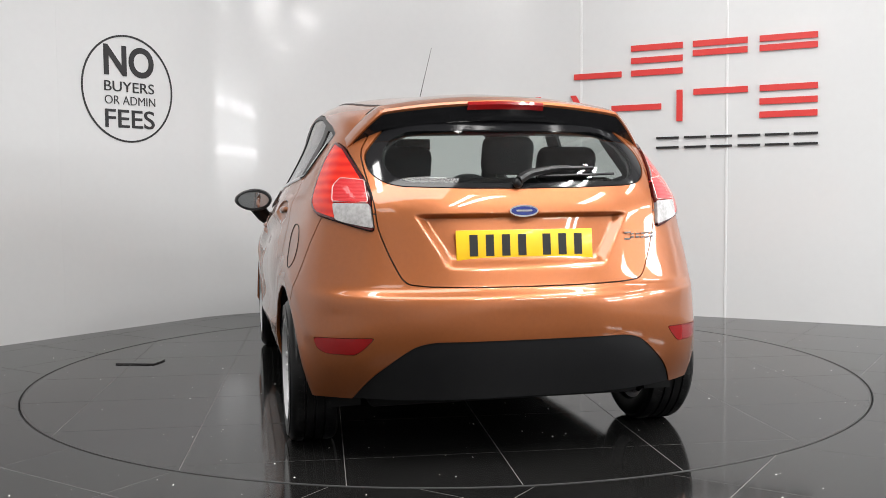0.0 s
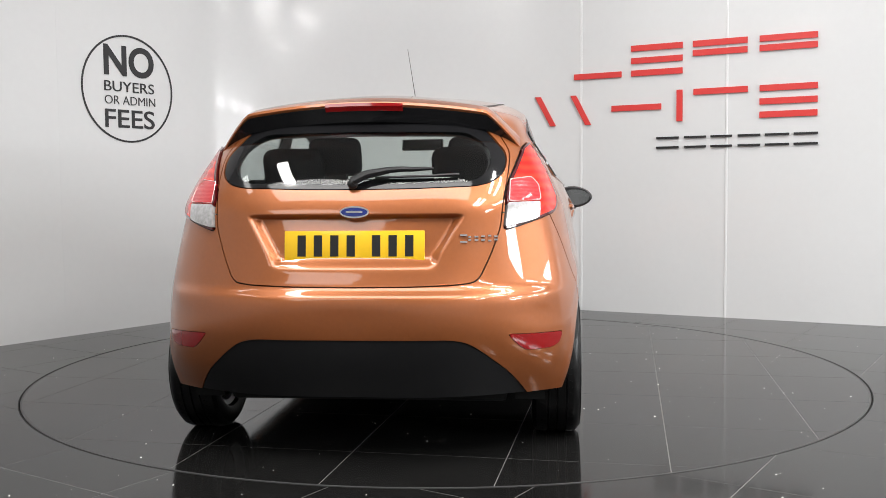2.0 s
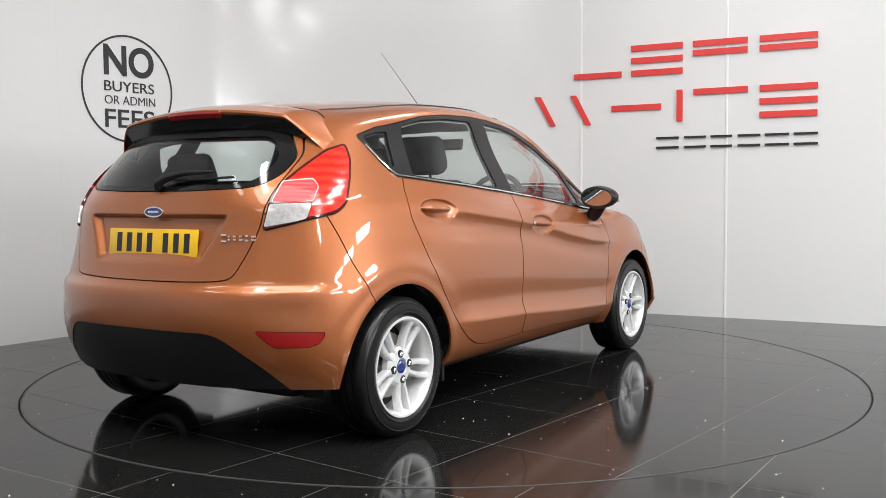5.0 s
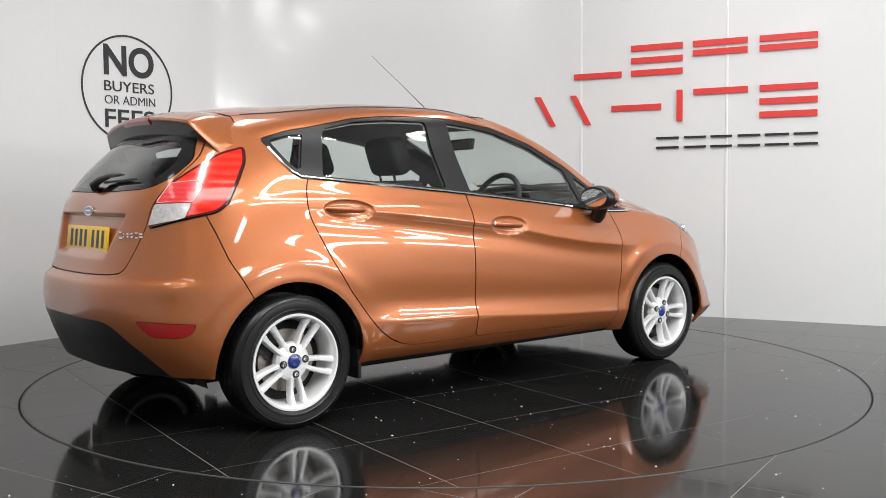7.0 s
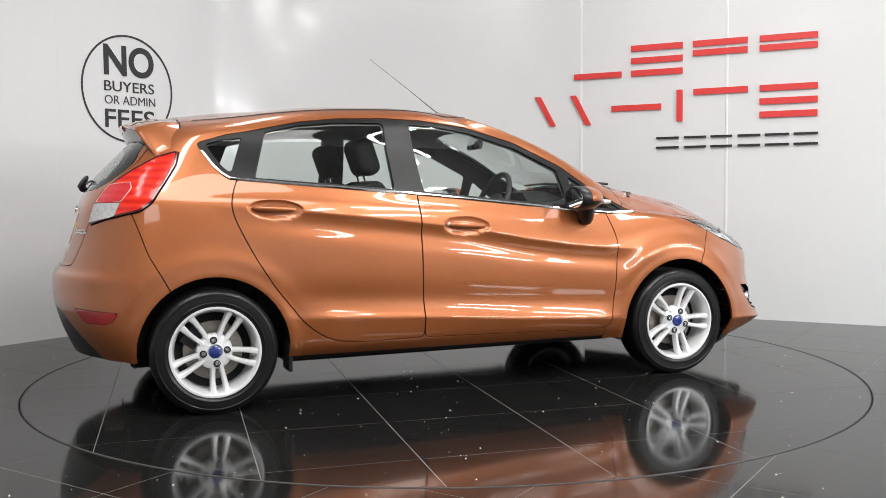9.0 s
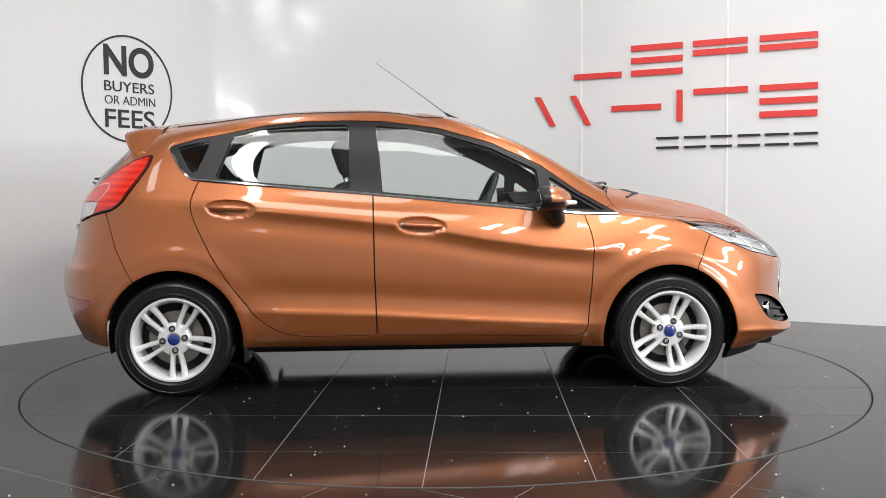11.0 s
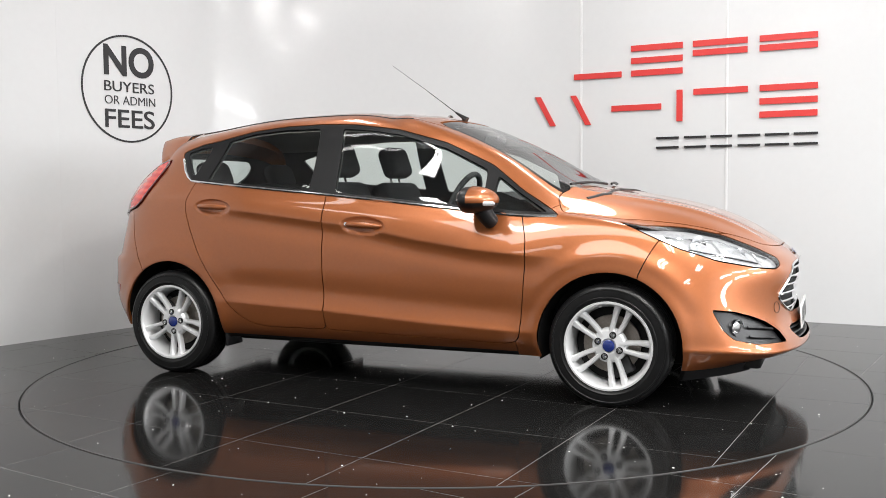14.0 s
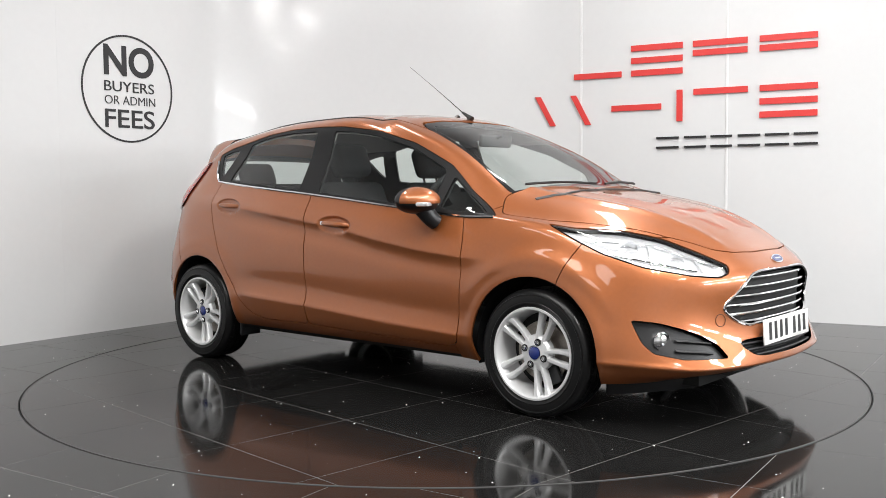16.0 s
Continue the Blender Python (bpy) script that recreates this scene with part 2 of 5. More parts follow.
# unseen walls added behind the camera to close the room
x0, y0 = PLAN[0]
x1, y1 = PLAN[-1]
for name, ax, ay, bx, by in (("closing_wall_west", x0, y0, x0, -9.0), ("closing_wall_south", x0, -9.0, x1, -9.0), ("closing_wall_east", x1, -9.0, x1, y1)):
    bm = bmesh.new()
    L = math.hypot(bx - ax, by - ay)
    box(bm, -0.1, L + 0.1, -0.2, 0.0, 0, HIGH)
    part(name, bm, CEIL, None, "plain grey unseen wall added to close the showroom", smooth=False, m=Matrix.Translation((ax, ay, 0)) @ Matrix.Rotation(math.atan2(by - ay, bx - ax), 4, "Z"))
    tagged(bpy.data.objects[name], category="wall", kind="structure")
bm = bmesh.new()
box(bm, x0 - 0.5, x1 + 0.5, -9.5, 4.0, HIGH, HIGH + 0.15)
for k in range(9):
    box(bm, x0 - 0.3, x1 + 0.3, -8.4 + 1.3 * k, -8.28 + 1.3 * k, HIGH - 0.09, HIGH)
tagged(part("ceiling", bm, CEIL, None, "grey showroom ceiling with cross beams", smooth=False), category="ceiling", kind="structure")

# floor with the round opening of the turntable
R_TABLE = 2.2375


def clip_poly(poly, a, b, c):
    """Keep of a polygon what has a*x + b*y <= c."""
    out = []
    for p, q in zip(poly, poly[1:] + poly[:1]):
        dp, dq = a * p[0] + b * p[1] - c, a * q[0] + b * q[1] - c
        if dp <= 0:
            out.append(p)
        if (dp < 0) != (dq < 0) and dp != dq:
            t = dp / (dp - dq)
            out.append((p[0] + t * (q[0] - p[0]), p[1] + t * (q[1] - p[1])))
    return out


def inside_table(sq):
    poly = sq
    for k in range(96):
        a = 2 * math.pi * k / 96
        poly = clip_poly(poly, math.cos(a), math.sin(a), (R_TABLE - 0.007)) if poly else poly
    return [poly]


def outside_table(sq):
    cx, cy = sum(p[0] for p in sq) / 4, sum(p[1] for p in sq) / 4
    if not (-5.4 < cx < 5.8 and -8.9 < cy < 3.9):
        return []
    if min(math.hypot(*p) for p in sq) > R_TABLE + 0.6:
        return [sq]
    # slice the tile into narrow wedges beyond the ring
    a0 = [math.atan2(p[1], p[0]) for p in sq]
    mid = math.atan2(cy, cx)
    out = []
    a0 = [((a - mid + math.pi) % (2 * math.pi)) - math.pi + mid for a in a0]
    lo, hi = min(a0), max(a0)
    n = 10
    for k in range(n):
        p0, p1 = lo + (hi - lo) * k / n, lo + (hi - lo) * (k + 1) / n
        poly = clip_poly(sq, math.sin(p0), -math.cos(p0), 0)
        poly = clip_poly(poly, -math.sin(p1), math.cos(p1), 0) if poly else poly
        m = (p0 + p1) / 2
        poly = clip_poly(poly, -math.cos(m), -math.sin(m), -(R_TABLE + 0.007)) if poly else poly
        if len(poly) > 2:
            out.append(poly)
    return [out] if out else []


floor = tagged(new("floor"), "polished dark charcoal floor tiles with thin grey joints", "floor", kind="structure")
bm = bmesh.new()
box(bm, -6.0, 6.4, -9.2, 4.4, -0.30, -0.20)
part("subfloor", bm, GROUT, floor, smooth=False)
bm = bmesh.new()
ring = lathe(bm, [(R_TABLE + 0.007, -0.2), (R_TABLE + 0.007, -0.0005), (12.0, -0.0005)], 192)
part("grout_bed", bm, GROUT, floor, smooth=False)


def floor_tile(polys):
    bm = bmesh.new()
    for poly in polys:
        bm.faces.new([bm.verts.new((x, y, ZT)) for x, y in poly])
    bmesh.ops.remove_doubles(bm, verts=bm.verts, dist=0.0004)
    ext = bmesh.ops.extrude_face_region(bm, geom=bm.faces[:])
    bmesh.ops.translate(bm, verts=[v for v in ext["geom"] if isinstance(v, bmesh.types.BMVert)], vec=(0, 0, -0.01))
    bmesh.ops.recalc_face_normals(bm, faces=bm.faces)
    part("tile", bm, TILE, floor, smooth=False)


fa = radians(-33)
for i in range(-18, 18):
    for j in range(-18, 18):
        u, v, g, s = .865 + .601 * i, -1.33 + .601 * j, 0.0017, .601
        sq = [(u + g, v + g), (u + s - g, v + g), (u + s - g, v + s - g), (u + g, v + s - g)]
        sq = [(p * math.cos(fa) - q * math.sin(fa), p * math.sin(fa) + q * math.cos(fa)) for p, q in sq]
        for got in outside_table(sq):
            floor_tile(got if isinstance(got[0], list) else [got])

turntable = tagged(new("turntable"), "round motorised vehicle turntable paved with polished dark tiles", "turntable")
bm = bmesh.new()
rings = lathe(bm, [(R_TABLE - 0.007, -0.08), (R_TABLE - 0.007, -0.0005), (0.02, -0.0005)], 192)
bm.faces.new(rings[-1])
part("bed", bm, GROUT, turntable, smooth=False)
bm = bmesh.new()
lathe(bm, [(R_TABLE - 0.010, -0.06), (R_TABLE - 0.010, 0.0002), (R_TABLE - 0.001, 0.0002), (R_TABLE - 0.001, -0.06)], 192)
part("edge_trim", bm, EDGE, turntable, smooth=False)
# near-black ring laid over the table's gap, its shade given by colour
bm = bmesh.new()
lathe(bm, [(R_TABLE + 0.004, -0.06), (R_TABLE + 0.004, 0.0002), (R_TABLE + 0.009, 0.0002), (R_TABLE + 0.009, -0.06)], 192)
part("gap_ring", bm, DARK, floor, smooth=False)
fa = radians(-5.6)
for i in range(-4, 4):
    for j in range(-5, 4):
        u, v, g, s = .602 * i, .02 + .602 * j, 0.0017, .602
        sq = [(u + g, v + g), (u + s - g, v + g), (u + s - g, v + s - g), (u + g, v + s - g)]
        sq = [(p * math.cos(fa) - q * math.sin(fa), p * math.sin(fa) + q * math.cos(fa)) for p, q in sq]
        poly = inside_table(sq)[0]
        if len(poly) > 2:
            bm = bmesh.new()
            prism(bm, poly, -0.01, ZT)
            part("tile", bm, TILE, turntable, smooth=False)
# ---- the car's skin: one smooth surface from control curves, cut into panels ----
# stations run from the nose's centre line round the side to the tail's centre line
C_SILL = [(1.985, 0, 0.222), (1.95, 0.35, 0.22), (1.83, 0.605, 0.21), (1.605, 0.785, 0.19), (1.25, 0.82, 0.2), (0.88, 0.785, 0.214), (0.3, 0.775, 0.216), (-0.25, 0.775, 0.216), (-0.8, 0.775, 0.218), (-1.25, 0.79, 0.22), (-1.6, 0.745, 0.25), (-1.8, 0.45, 0.255), (-1.85, 0, 0.255)]
C_LIP = [(2.078, 0, 0.258), (2.042, 0.35, 0.256), (1.912, 0.645, 0.252), (1.64, 0.83, 0.27), (1.25, 0.845, 0.3), (0.88, 0.83, 0.29), (0.3, 0.835, 0.29), (-0.25, 0.835, 0.29), (-0.8, 0.832, 0.29), (-1.25, 0.822, 0.33), (-1.655, 0.752, 0.36), (-1.85, 0.45, 0.365), (-1.9, 0, 0.365)]
C_LOW = [(2.038, 0, 0.4), (2.007, 0.347, 0.4), (1.877, 0.631, 0.42), (1.63, 0.821, 0.45), (1.25, 0.859, 0.5), (0.86, 0.852, 0.46), (0.3, 0.858, 0.45), (-0.25, 0.859, 0.46), (-0.8, 0.856, 0.48), (-1.251, 0.833, 0.52), (-1.668, 0.753, 0.53), (-1.889, 0.446, 0.54), (-1.933, 0, 0.54)]
C_MID = [(2.045, 0, 0.56), (2.009, 0.351, 0.56), (1.854, 0.625, 0.59), (1.599, 0.79, 0.63), (1.25, 0.844, 0.68), (0.86, 0.856, 0.64), (0.3, 0.861, 0.64), (-0.25, 0.862, 0.655), (-0.8, 0.858, 0.68), (-1.254, 0.829, 0.7), (-1.645, 0.743, 0.675), (-1.848, 0.447, 0.665), (-1.898, 0, 0.665)]
C_CREST = [(1.994, 0, 0.7), (1.952, 0.353, 0.695), (1.784, 0.597, 0.72), (1.52, 0.748, 0.79), (1.22, 0.803, 0.83), (0.85, 0.835, 0.77), (0.3, 0.849, 0.81), (-0.25, 0.846, 0.86), (-0.8, 0.837, 0.9), (-1.261, 0.793, 0.92), (-1.613, 0.709, 0.88), (-1.795, 0.461, 0.865), (-1.83, 0, 0.865)]
C_HOOD = [(1.639, 0, 0.895), (1.614, 0.361, 0.887), (1.462, 0.589, 0.864), (1.258, 0.702, 0.868), (1.05, 0.767, 0.888), (0.85, 0.792, 0.868), (0.3, 0.814, 0.905), (-0.25, 0.818, 0.94), (-0.8, 0.811, 0.985), (-1.238, 0.767, 1), (-1.577, 0.7, 0.98), (-1.766, 0.474, 0.965), (-1.798, 0, 0.965)]
C_BELT = [(1.048, 0, 1.024), (1.042, 0.311, 1.027), (0.997, 0.532, 1.011), (0.955, 0.639, 0.984), (0.845, 0.711, 0.965), (0.58, 0.746, 0.978), (0.2, 0.759, 1.013), (-0.25, 0.77, 1.042), (-0.8, 0.758, 1.089), (-1.17, 0.713, 1.121), (-1.478, 0.65, 1.118), (-1.68, 0.445, 1.103), (-1.72, 0, 1.092)]
C_GLASS = [(0.666, 0, 1.22), (0.663, 0.31, 1.217), (0.637, 0.509, 1.205), (0.609, 0.587, 1.198), (0.515, 0.621, 1.187), (0.31, 0.644, 1.203), (0, 0.658, 1.223), (-0.3, 0.671, 1.242), (-0.78, 0.663, 1.253), (-1.096, 0.64, 1.257), (-1.367, 0.593, 1.249), (-1.542, 0.419, 1.238), (-1.587, 0, 1.233)]
C_RAIL = [(0.271, 0, 1.396), (0.264, 0.311, 1.39), (0.21, 0.488, 1.376), (0.154, 0.536, 1.379), (0.08, 0.557, 1.372), (-0.02, 0.571, 1.385), (-0.2, 0.578, 1.4), (-0.4, 0.577, 1.402), (-0.75, 0.574, 1.39), (-1.013, 0.561, 1.363), (-1.234, 0.52, 1.341), (-1.415, 0.376, 1.344), (-1.464, 0, 1.351)]
C_ROOF = [(0.12, 0, 1.428), (0.1, 0, 1.43), (0.05, 0, 1.437), (0, 0, 1.448), (-0.05, 0, 1.45), (-0.12, 0, 1.452), (-0.25, 0, 1.461), (-0.45, 0, 1.463), (-0.75, 0, 1.453), (-0.95, 0, 1.437), (-1.13, 0, 1.427), (-1.28, 0, 1.407), (-1.33, 0, 1.399)]
NET = np.array([C_SILL, C_LIP, C_LOW, C_MID, C_CREST, C_HOOD, C_BELT, C_GLASS, C_RAIL, C_ROOF], float)
NU, NV = 600, 216
MIR = np.array((1, -1, 1))


def skin():
    net = np.concatenate([NET, NET[[-2, -3]] * MIR], 0)
    net = np.concatenate([net[:, [2, 1]] * MIR, net, net[:, [-2, -3]] * MIR], 1)
    ku = np.concatenate([[0], np.cumsum(np.linalg.norm(np.diff(net[2:8], axis=1), axis=2).mean(0))])
    kv = np.concatenate([[0], np.cumsum(np.maximum(0.03, np.linalg.norm(np.diff(net, axis=0), axis=2).mean(1)))])
    qu, qv = np.linspace(ku[2], ku[-3], NU), np.linspace(0, kv[9], NV)
    g = spline(ku, net.transpose(1, 0, 2), qu).transpose(1, 0, 2)
    g = spline(kv, g, qv)
    g[:, 0, 1] = g[:, -1, 1] = 0
    g[-1, :, 1] = 0
    g[..., 1] = np.maximum(g[..., 1], 0)
    return g


def shape(g):
    """Character lines, arch flares and the plate recess."""
    x, w, z = g[..., 0], g[..., 1], g[..., 2]
    side = np.clip((w - .6) / .15, 0, 1)
    # shoulder crease
    zc = np.interp(x, [-1.5, -.76, -.4, 0, .3, .58, .86, 1.1], [.965, .913, .873, .824, .767, .726, .70, .69])
    d = z - zc
    fade = np.clip((x + 1.25) / .5, 0, 1) * np.clip((1.02 - x) / .25, 0, 1)
    off = .014 * np.where(d > 0, np.exp(-d / .07), np.exp(d / .024)) * fade
    off -= .009 * np.exp(-((d + .06) / .045) ** 2) * fade
    # sill crease
    zl = np.interp(x, [-.83, -.225, .3, .8], [.425, .40, .362, .335])
    d = z - zl
    fade = np.clip((x + .95) / .25, 0, 1) * np.clip((.95 - x) / .2, 0, 1)
    off += .017 * np.where(d > 0, np.exp(-d / .028), np.exp(d / .06)) * fade
    off -= .009 * np.exp(-((d - .09) / .06) ** 2) * fade
    for cx in (1.245, -1.245):
        r = np.hypot(x - cx, z - .285)
        off += .009 * np.exp(-((r - .355) / .035) ** 2) + (.014 if cx > 0 else .008) * np.exp(-((r - .42) / .045) ** 2) * np.clip((z - .45) / .2, 0, 1)
    # dished door handle recesses
    for hx, hz in ((-.955, .932), (-.015, .838)):
        k = 1 - ((x - hx) / .125) ** 2 - ((z - hz + .045 * (x - hx)) / .043) ** 2
        off -= .020 * np.sqrt(np.clip(k, 0, 1))
    g[..., 1] += off * side
    # number plate recess in the tailgate and ledge above it
    half = np.interp(z, [.72, .78, .92, .93], [.30, .32, .405, .41])
    rec = np.clip((half - w) / .035, 0, 1) * np.clip((z - .735) / .03, 0, 1) * np.clip((.925 - z) / .012, 0, 1) * (x < -1.4)
    g[..., 0] += .030 * rec
    # ledge across the top of the rear bumper
    led = np.where(z > .632, np.exp(-((z - .632) / .018) ** 2), np.exp(-((z - .632) / .055) ** 2)) * (x < -1.2) * np.clip((.80 - w) / .1, 0, 1)
    g[..., 0] -= .018 * led
    # splitter ridge along the foot of the front bumper
    zl = np.interp(w, [0, .65, .83], [.256, .262, .285])
    lip = np.where(z > zl, np.exp(-(z - zl) / .020), np.exp((z - zl) / .012)) * np.clip((x - 1.40) / .25, 0, 1)
    g[..., 0] += .014 * lip * np.clip((x - 1.5) / .3, 0, 1)
    g[..., 1] += .013 * lip * np.clip(w / .4, 0, 1)
    # raised edges on the bonnet
    cr = np.exp(-((w - np.interp(x, [1.0, 1.9], [.50, .30])) / .035) ** 2) * (x > .9) * np.clip((z - .72) / .08, 0, 1)
    g[..., 2] += .008 * cr
    return g


G = shape(skin())
DU, DV = np.gradient(G, axis=1), np.gradient(G, axis=0)
NRM = np.cross(DU, DV)
NRM /= np.linalg.norm(NRM, axis=2, keepdims=True) + 1e-12
if NRM[NV // 3, NU // 2, 1] < 0:
    NRM = -NRM
for col in (0, -1):
    NRM[:, col, 1] = 0
NRM[-1, :, 1] = 0
NRM[-1, :, 2] = 1
NRM /= np.linalg.norm(NRM, axis=2, keepdims=True) + 1e-12
IDX = np.arange(NU * NV).reshape(NV, NU)
q0, q1, q2, q3 = IDX[:-1, :-1].ravel(), IDX[:-1, 1:].ravel(), IDX[1:, 1:].ravel(), IDX[1:, :-1].ravel()
TRI = np.concatenate([np.stack([q0, q1, q2], 1), np.stack([q0, q2, q3], 1)])
SKIN = (np.concatenate([G.reshape(-1, 3), NRM.reshape(-1, 3)], 1), TRI)


def compact(A, F):
    used = np.unique(F)
    back = np.full(len(A), -1)
    back[used] = np.arange(len(used))
    return A[used], back[F]


def clip(M, d):
    """What of a surface has d < 0."""
    A, F = M
    s = d[F] < 0
    n = s.sum(1)
    tris, extra, seen, base = [F[n == 3]], [], {}, len(A)

    def cut(i, j):
        key = (i, j) if i < j else (j, i)
        if key not in seen:
            t = d[i] / (d[i] - d[j])
            seen[key] = base + len(extra)
            extra.append(A[i] + t * (A[j] - A[i]))
        return seen[key]
    new_tris = []
    for f, m in zip(F[(n == 1) | (n == 2)], s[(n == 1) | (n == 2)]):
        one = m.sum() == 1
        k = int(np.argmax(m if one else ~m))
        a, b, c = int(f[k]), int(f[(k + 1) % 3]), int(f[(k + 2) % 3])
        p, q = cut(a, b), cut(a, c)
        if one:
            new_tris.append((a, p, q))
        else:
            new_tris += [(p, b, c), (p, c, q)]
    if new_tris:
        tris.append(np.array(new_tris))
        A = np.concatenate([A, np.array(extra)])
    F = np.concatenate(tris)
    return compact(A, F) if len(F) else (A[:0], F)


VIEWS = {"side": lambda P: P[:, [0, 2]], "rear": lambda P: P[:, [1, 2]], "front": lambda P: P[:, [1, 2]], "top": lambda P: P[:, [0, 1]],
         "tail": lambda P: np.stack([(P[:, 0] + P[:, 1]) * .7071, P[:, 2]], 1), "nose": lambda P: np.stack([(P[:, 0] - P[:, 1]) * .7071, P[:, 2]], 1)}
ZONE = {"side": lambda P: P[:, 1] > .44, "rear": lambda P: P[:, 0] < -1.1, "front": lambda P: P[:, 0] > -.1, "top": lambda P: (P[:, 2] > .6) & (P[:, 0] > .5),
        "tail": lambda P: (P[:, 0] < -1.1) & (P[:, 1] > .3), "nose": lambda P: (P[:, 0] > .9) & (P[:, 1] > .2)}


def split(M, view, poly, r=0.02, gap=0.0025):
    """A surface cut along an outline seen from one side: inside and rest."""
    if not len(M[1]):
        return M, M
    P = M[0][:, :3]
    d = signed(VIEWS[view](P), rounded(poly, r))
    d = np.where(ZONE[view](P), d, 1.0)
    return clip(M, d + gap), clip(M, gap - d)


def panel(name, M, mat, parent, label="", sides="both", lift=0.0, thick=0.014, rim=True):
    """Panel objects from a half surface: one across the middle ('both'), or one on each side ('each')."""
    A, F = M
    if not len(F):
        return None
    P, N = A[:, :3] + lift * A[:, 3:], A[:, 3:].copy()
    N /= np.linalg.norm(N, axis=1, keepdims=True) + 1e-12
    V, NN, FF = [P], [N], [F]
    fn = np.cross(P[F[:, 1]] - P[F[:, 0]], P[F[:, 2]] - P[F[:, 0]])
    if (fn * N[F[:, 0]]).sum() < 0:
        F = F[:, ::-1]
        FF = [F]
    if rim:
        e = np.concatenate([F[:, [0, 1]], F[:, [1, 2]], F[:, [2, 0]]])
        es = np.sort(e, 1)
        _, first, count = np.unique(es[:, 0].astype(np.int64) * 10000000 + es[:, 1], return_index=True, return_counts=True)
        b = e[first[count == 1]]
        b = b[~((abs(P[b[:, 0], 1]) < 1e-4) & (abs(P[b[:, 1], 1]) < 1e-4))]
        out = np.cross(P[b[:, 1]] - P[b[:, 0]], N[b[:, 0]])
        out /= np.linalg.norm(out, axis=1, keepdims=True) + 1e-12
        k = len(P)
        m = len(b)
        V += [P[b[:, 0]], P[b[:, 1]], P[b[:, 1]] - thick * N[b[:, 1]], P[b[:, 0]] - thick * N[b[:, 0]]]
        NN += [out] * 4
        i = np.arange(m)
        FF += [np.stack([k + m + i, k + i, k + 2 * m + i], 1), np.stack([k + i, k + 3 * m + i, k + 2 * m + i], 1)]
    V, NN, FF = np.concatenate(V), np.concatenate(NN), np.concatenate(FF)
    made = []
    right = (V * MIR, NN * MIR, FF[:, ::-1])
    left = (V, NN, FF)
    sets = [right, left] if sides == "each" else [(np.concatenate([left[0], right[0]]), np.concatenate([left[1], right[1]]), np.concatenate([left[2], right[2] + len(V)]))]
    for v, nn, ff in sets:
        me = bpy.data.meshes.new(name)
        me.from_pydata(v.tolist(), [], ff.tolist())
        me.validate()
        for poly in me.polygons:
            poly.use_smooth = True
        if len(me.vertices) == len(nn):
            me.normals_split_custom_set_from_vertices(nn.tolist())
        me.materials.append(mat)
        ob = new(name, me)
        ob.parent = parent
        made.append(tagged(ob, label))
    return made


def inset(M, view, poly, r, amount):
    """A surface parted along a line inside an outline: core and border."""
    d = signed(VIEWS[view](M[0][:, :3]), rounded(poly, r)) + amount
    return clip(M, d), clip(M, -d)


car = tagged(new("hatchback_car"), "metallic copper-orange five-door hatchback with silver alloy wheels on a turntable", "car")

REST = SKIN
# wheel openings
for cx in (1.245, -1.245):
    _, REST = split(REST, "side", [(cx + .342 * math.cos(a), .287 + .345 * math.sin(a)) for a in np.linspace(0, 2 * math.pi, 48, endpoint=False)], 0.001, 0.0)
# side glazing
DLO = [(-1.290, 1.243), (-1.215, 1.135), (-1.160, 1.078), (-.92, 1.056), (-.26, .998), (.08, .964), (.48, .922), (.80, .889), (1.000, .888), (.79, 1.012), (.617, 1.140), (.355, 1.260), (.089, 1.335), (-.18, 1.370), (-.365, 1.377), (-.60, 1.372), (-.80, 1.352), (-1.045, 1.302), (-1.15, 1.285)]
DLO_MESH, REST = split(REST, "side", DLO, 0.025, 0.001)
FRAME = DLO_MESH
q_glass, FRAME = split(FRAME, "side", [(-1.245, 1.240), (-1.19, 1.150), (-1.155, 1.112), (-1.135, 1.118), (-1.075, 1.270), (-1.16, 1.262)], .015, 0.001)
r_glass, FRAME = split(FRAME, "side", [(-1.04, 1.082), (-.365, 1.024), (-.375, 1.352), (-.60, 1.352), (-.80, 1.335), (-.965, 1.298)], .02, 0.001)
f_glass, FRAME = split(FRAME, "side", [(-.212, 1.010), (.08, .982), (.57, .934), (.60, .95), (.592, 1.118), (.355, 1.232), (.089, 1.308), (-.08, 1.335), (-.237, 1.348)], .015, 0.001)
s_glass, FRAME = split(FRAME, "side", [(.645, .935), (.72, .918), (.93, .908), (.78, .998), (.655, 1.085)], .015, 0.001)
# doors
FRONT_DOOR = [(.80, .93), (.815, .885), (.845, .78), (.850, .70), (.838, .52), (.818, .32), (.80, .287), (.74, .272), (.3, .284), (-.2382, .296), (-.2484, .6), (-.2532, 1.04), (.2, 1.1)]
REAR_DOOR = [(-.255, 1.04), (-.250, .6), (-.240, .296), (-.593, .294), (-.685, .307), (-.76, .340), (-.836, .40), (-.972, .575), (-1.05, .70), (-1.106, .811), (-1.145, .90), (-1.155, .96), (-1.14, 1.02), (-1.112, 1.085), (-.8, 1.15)]
front_door, REST = split(REST, "side", FRONT_DOOR, .03, .0026)
rear_door, REST = split(REST, "side", REAR_DOOR, .03, .0026)
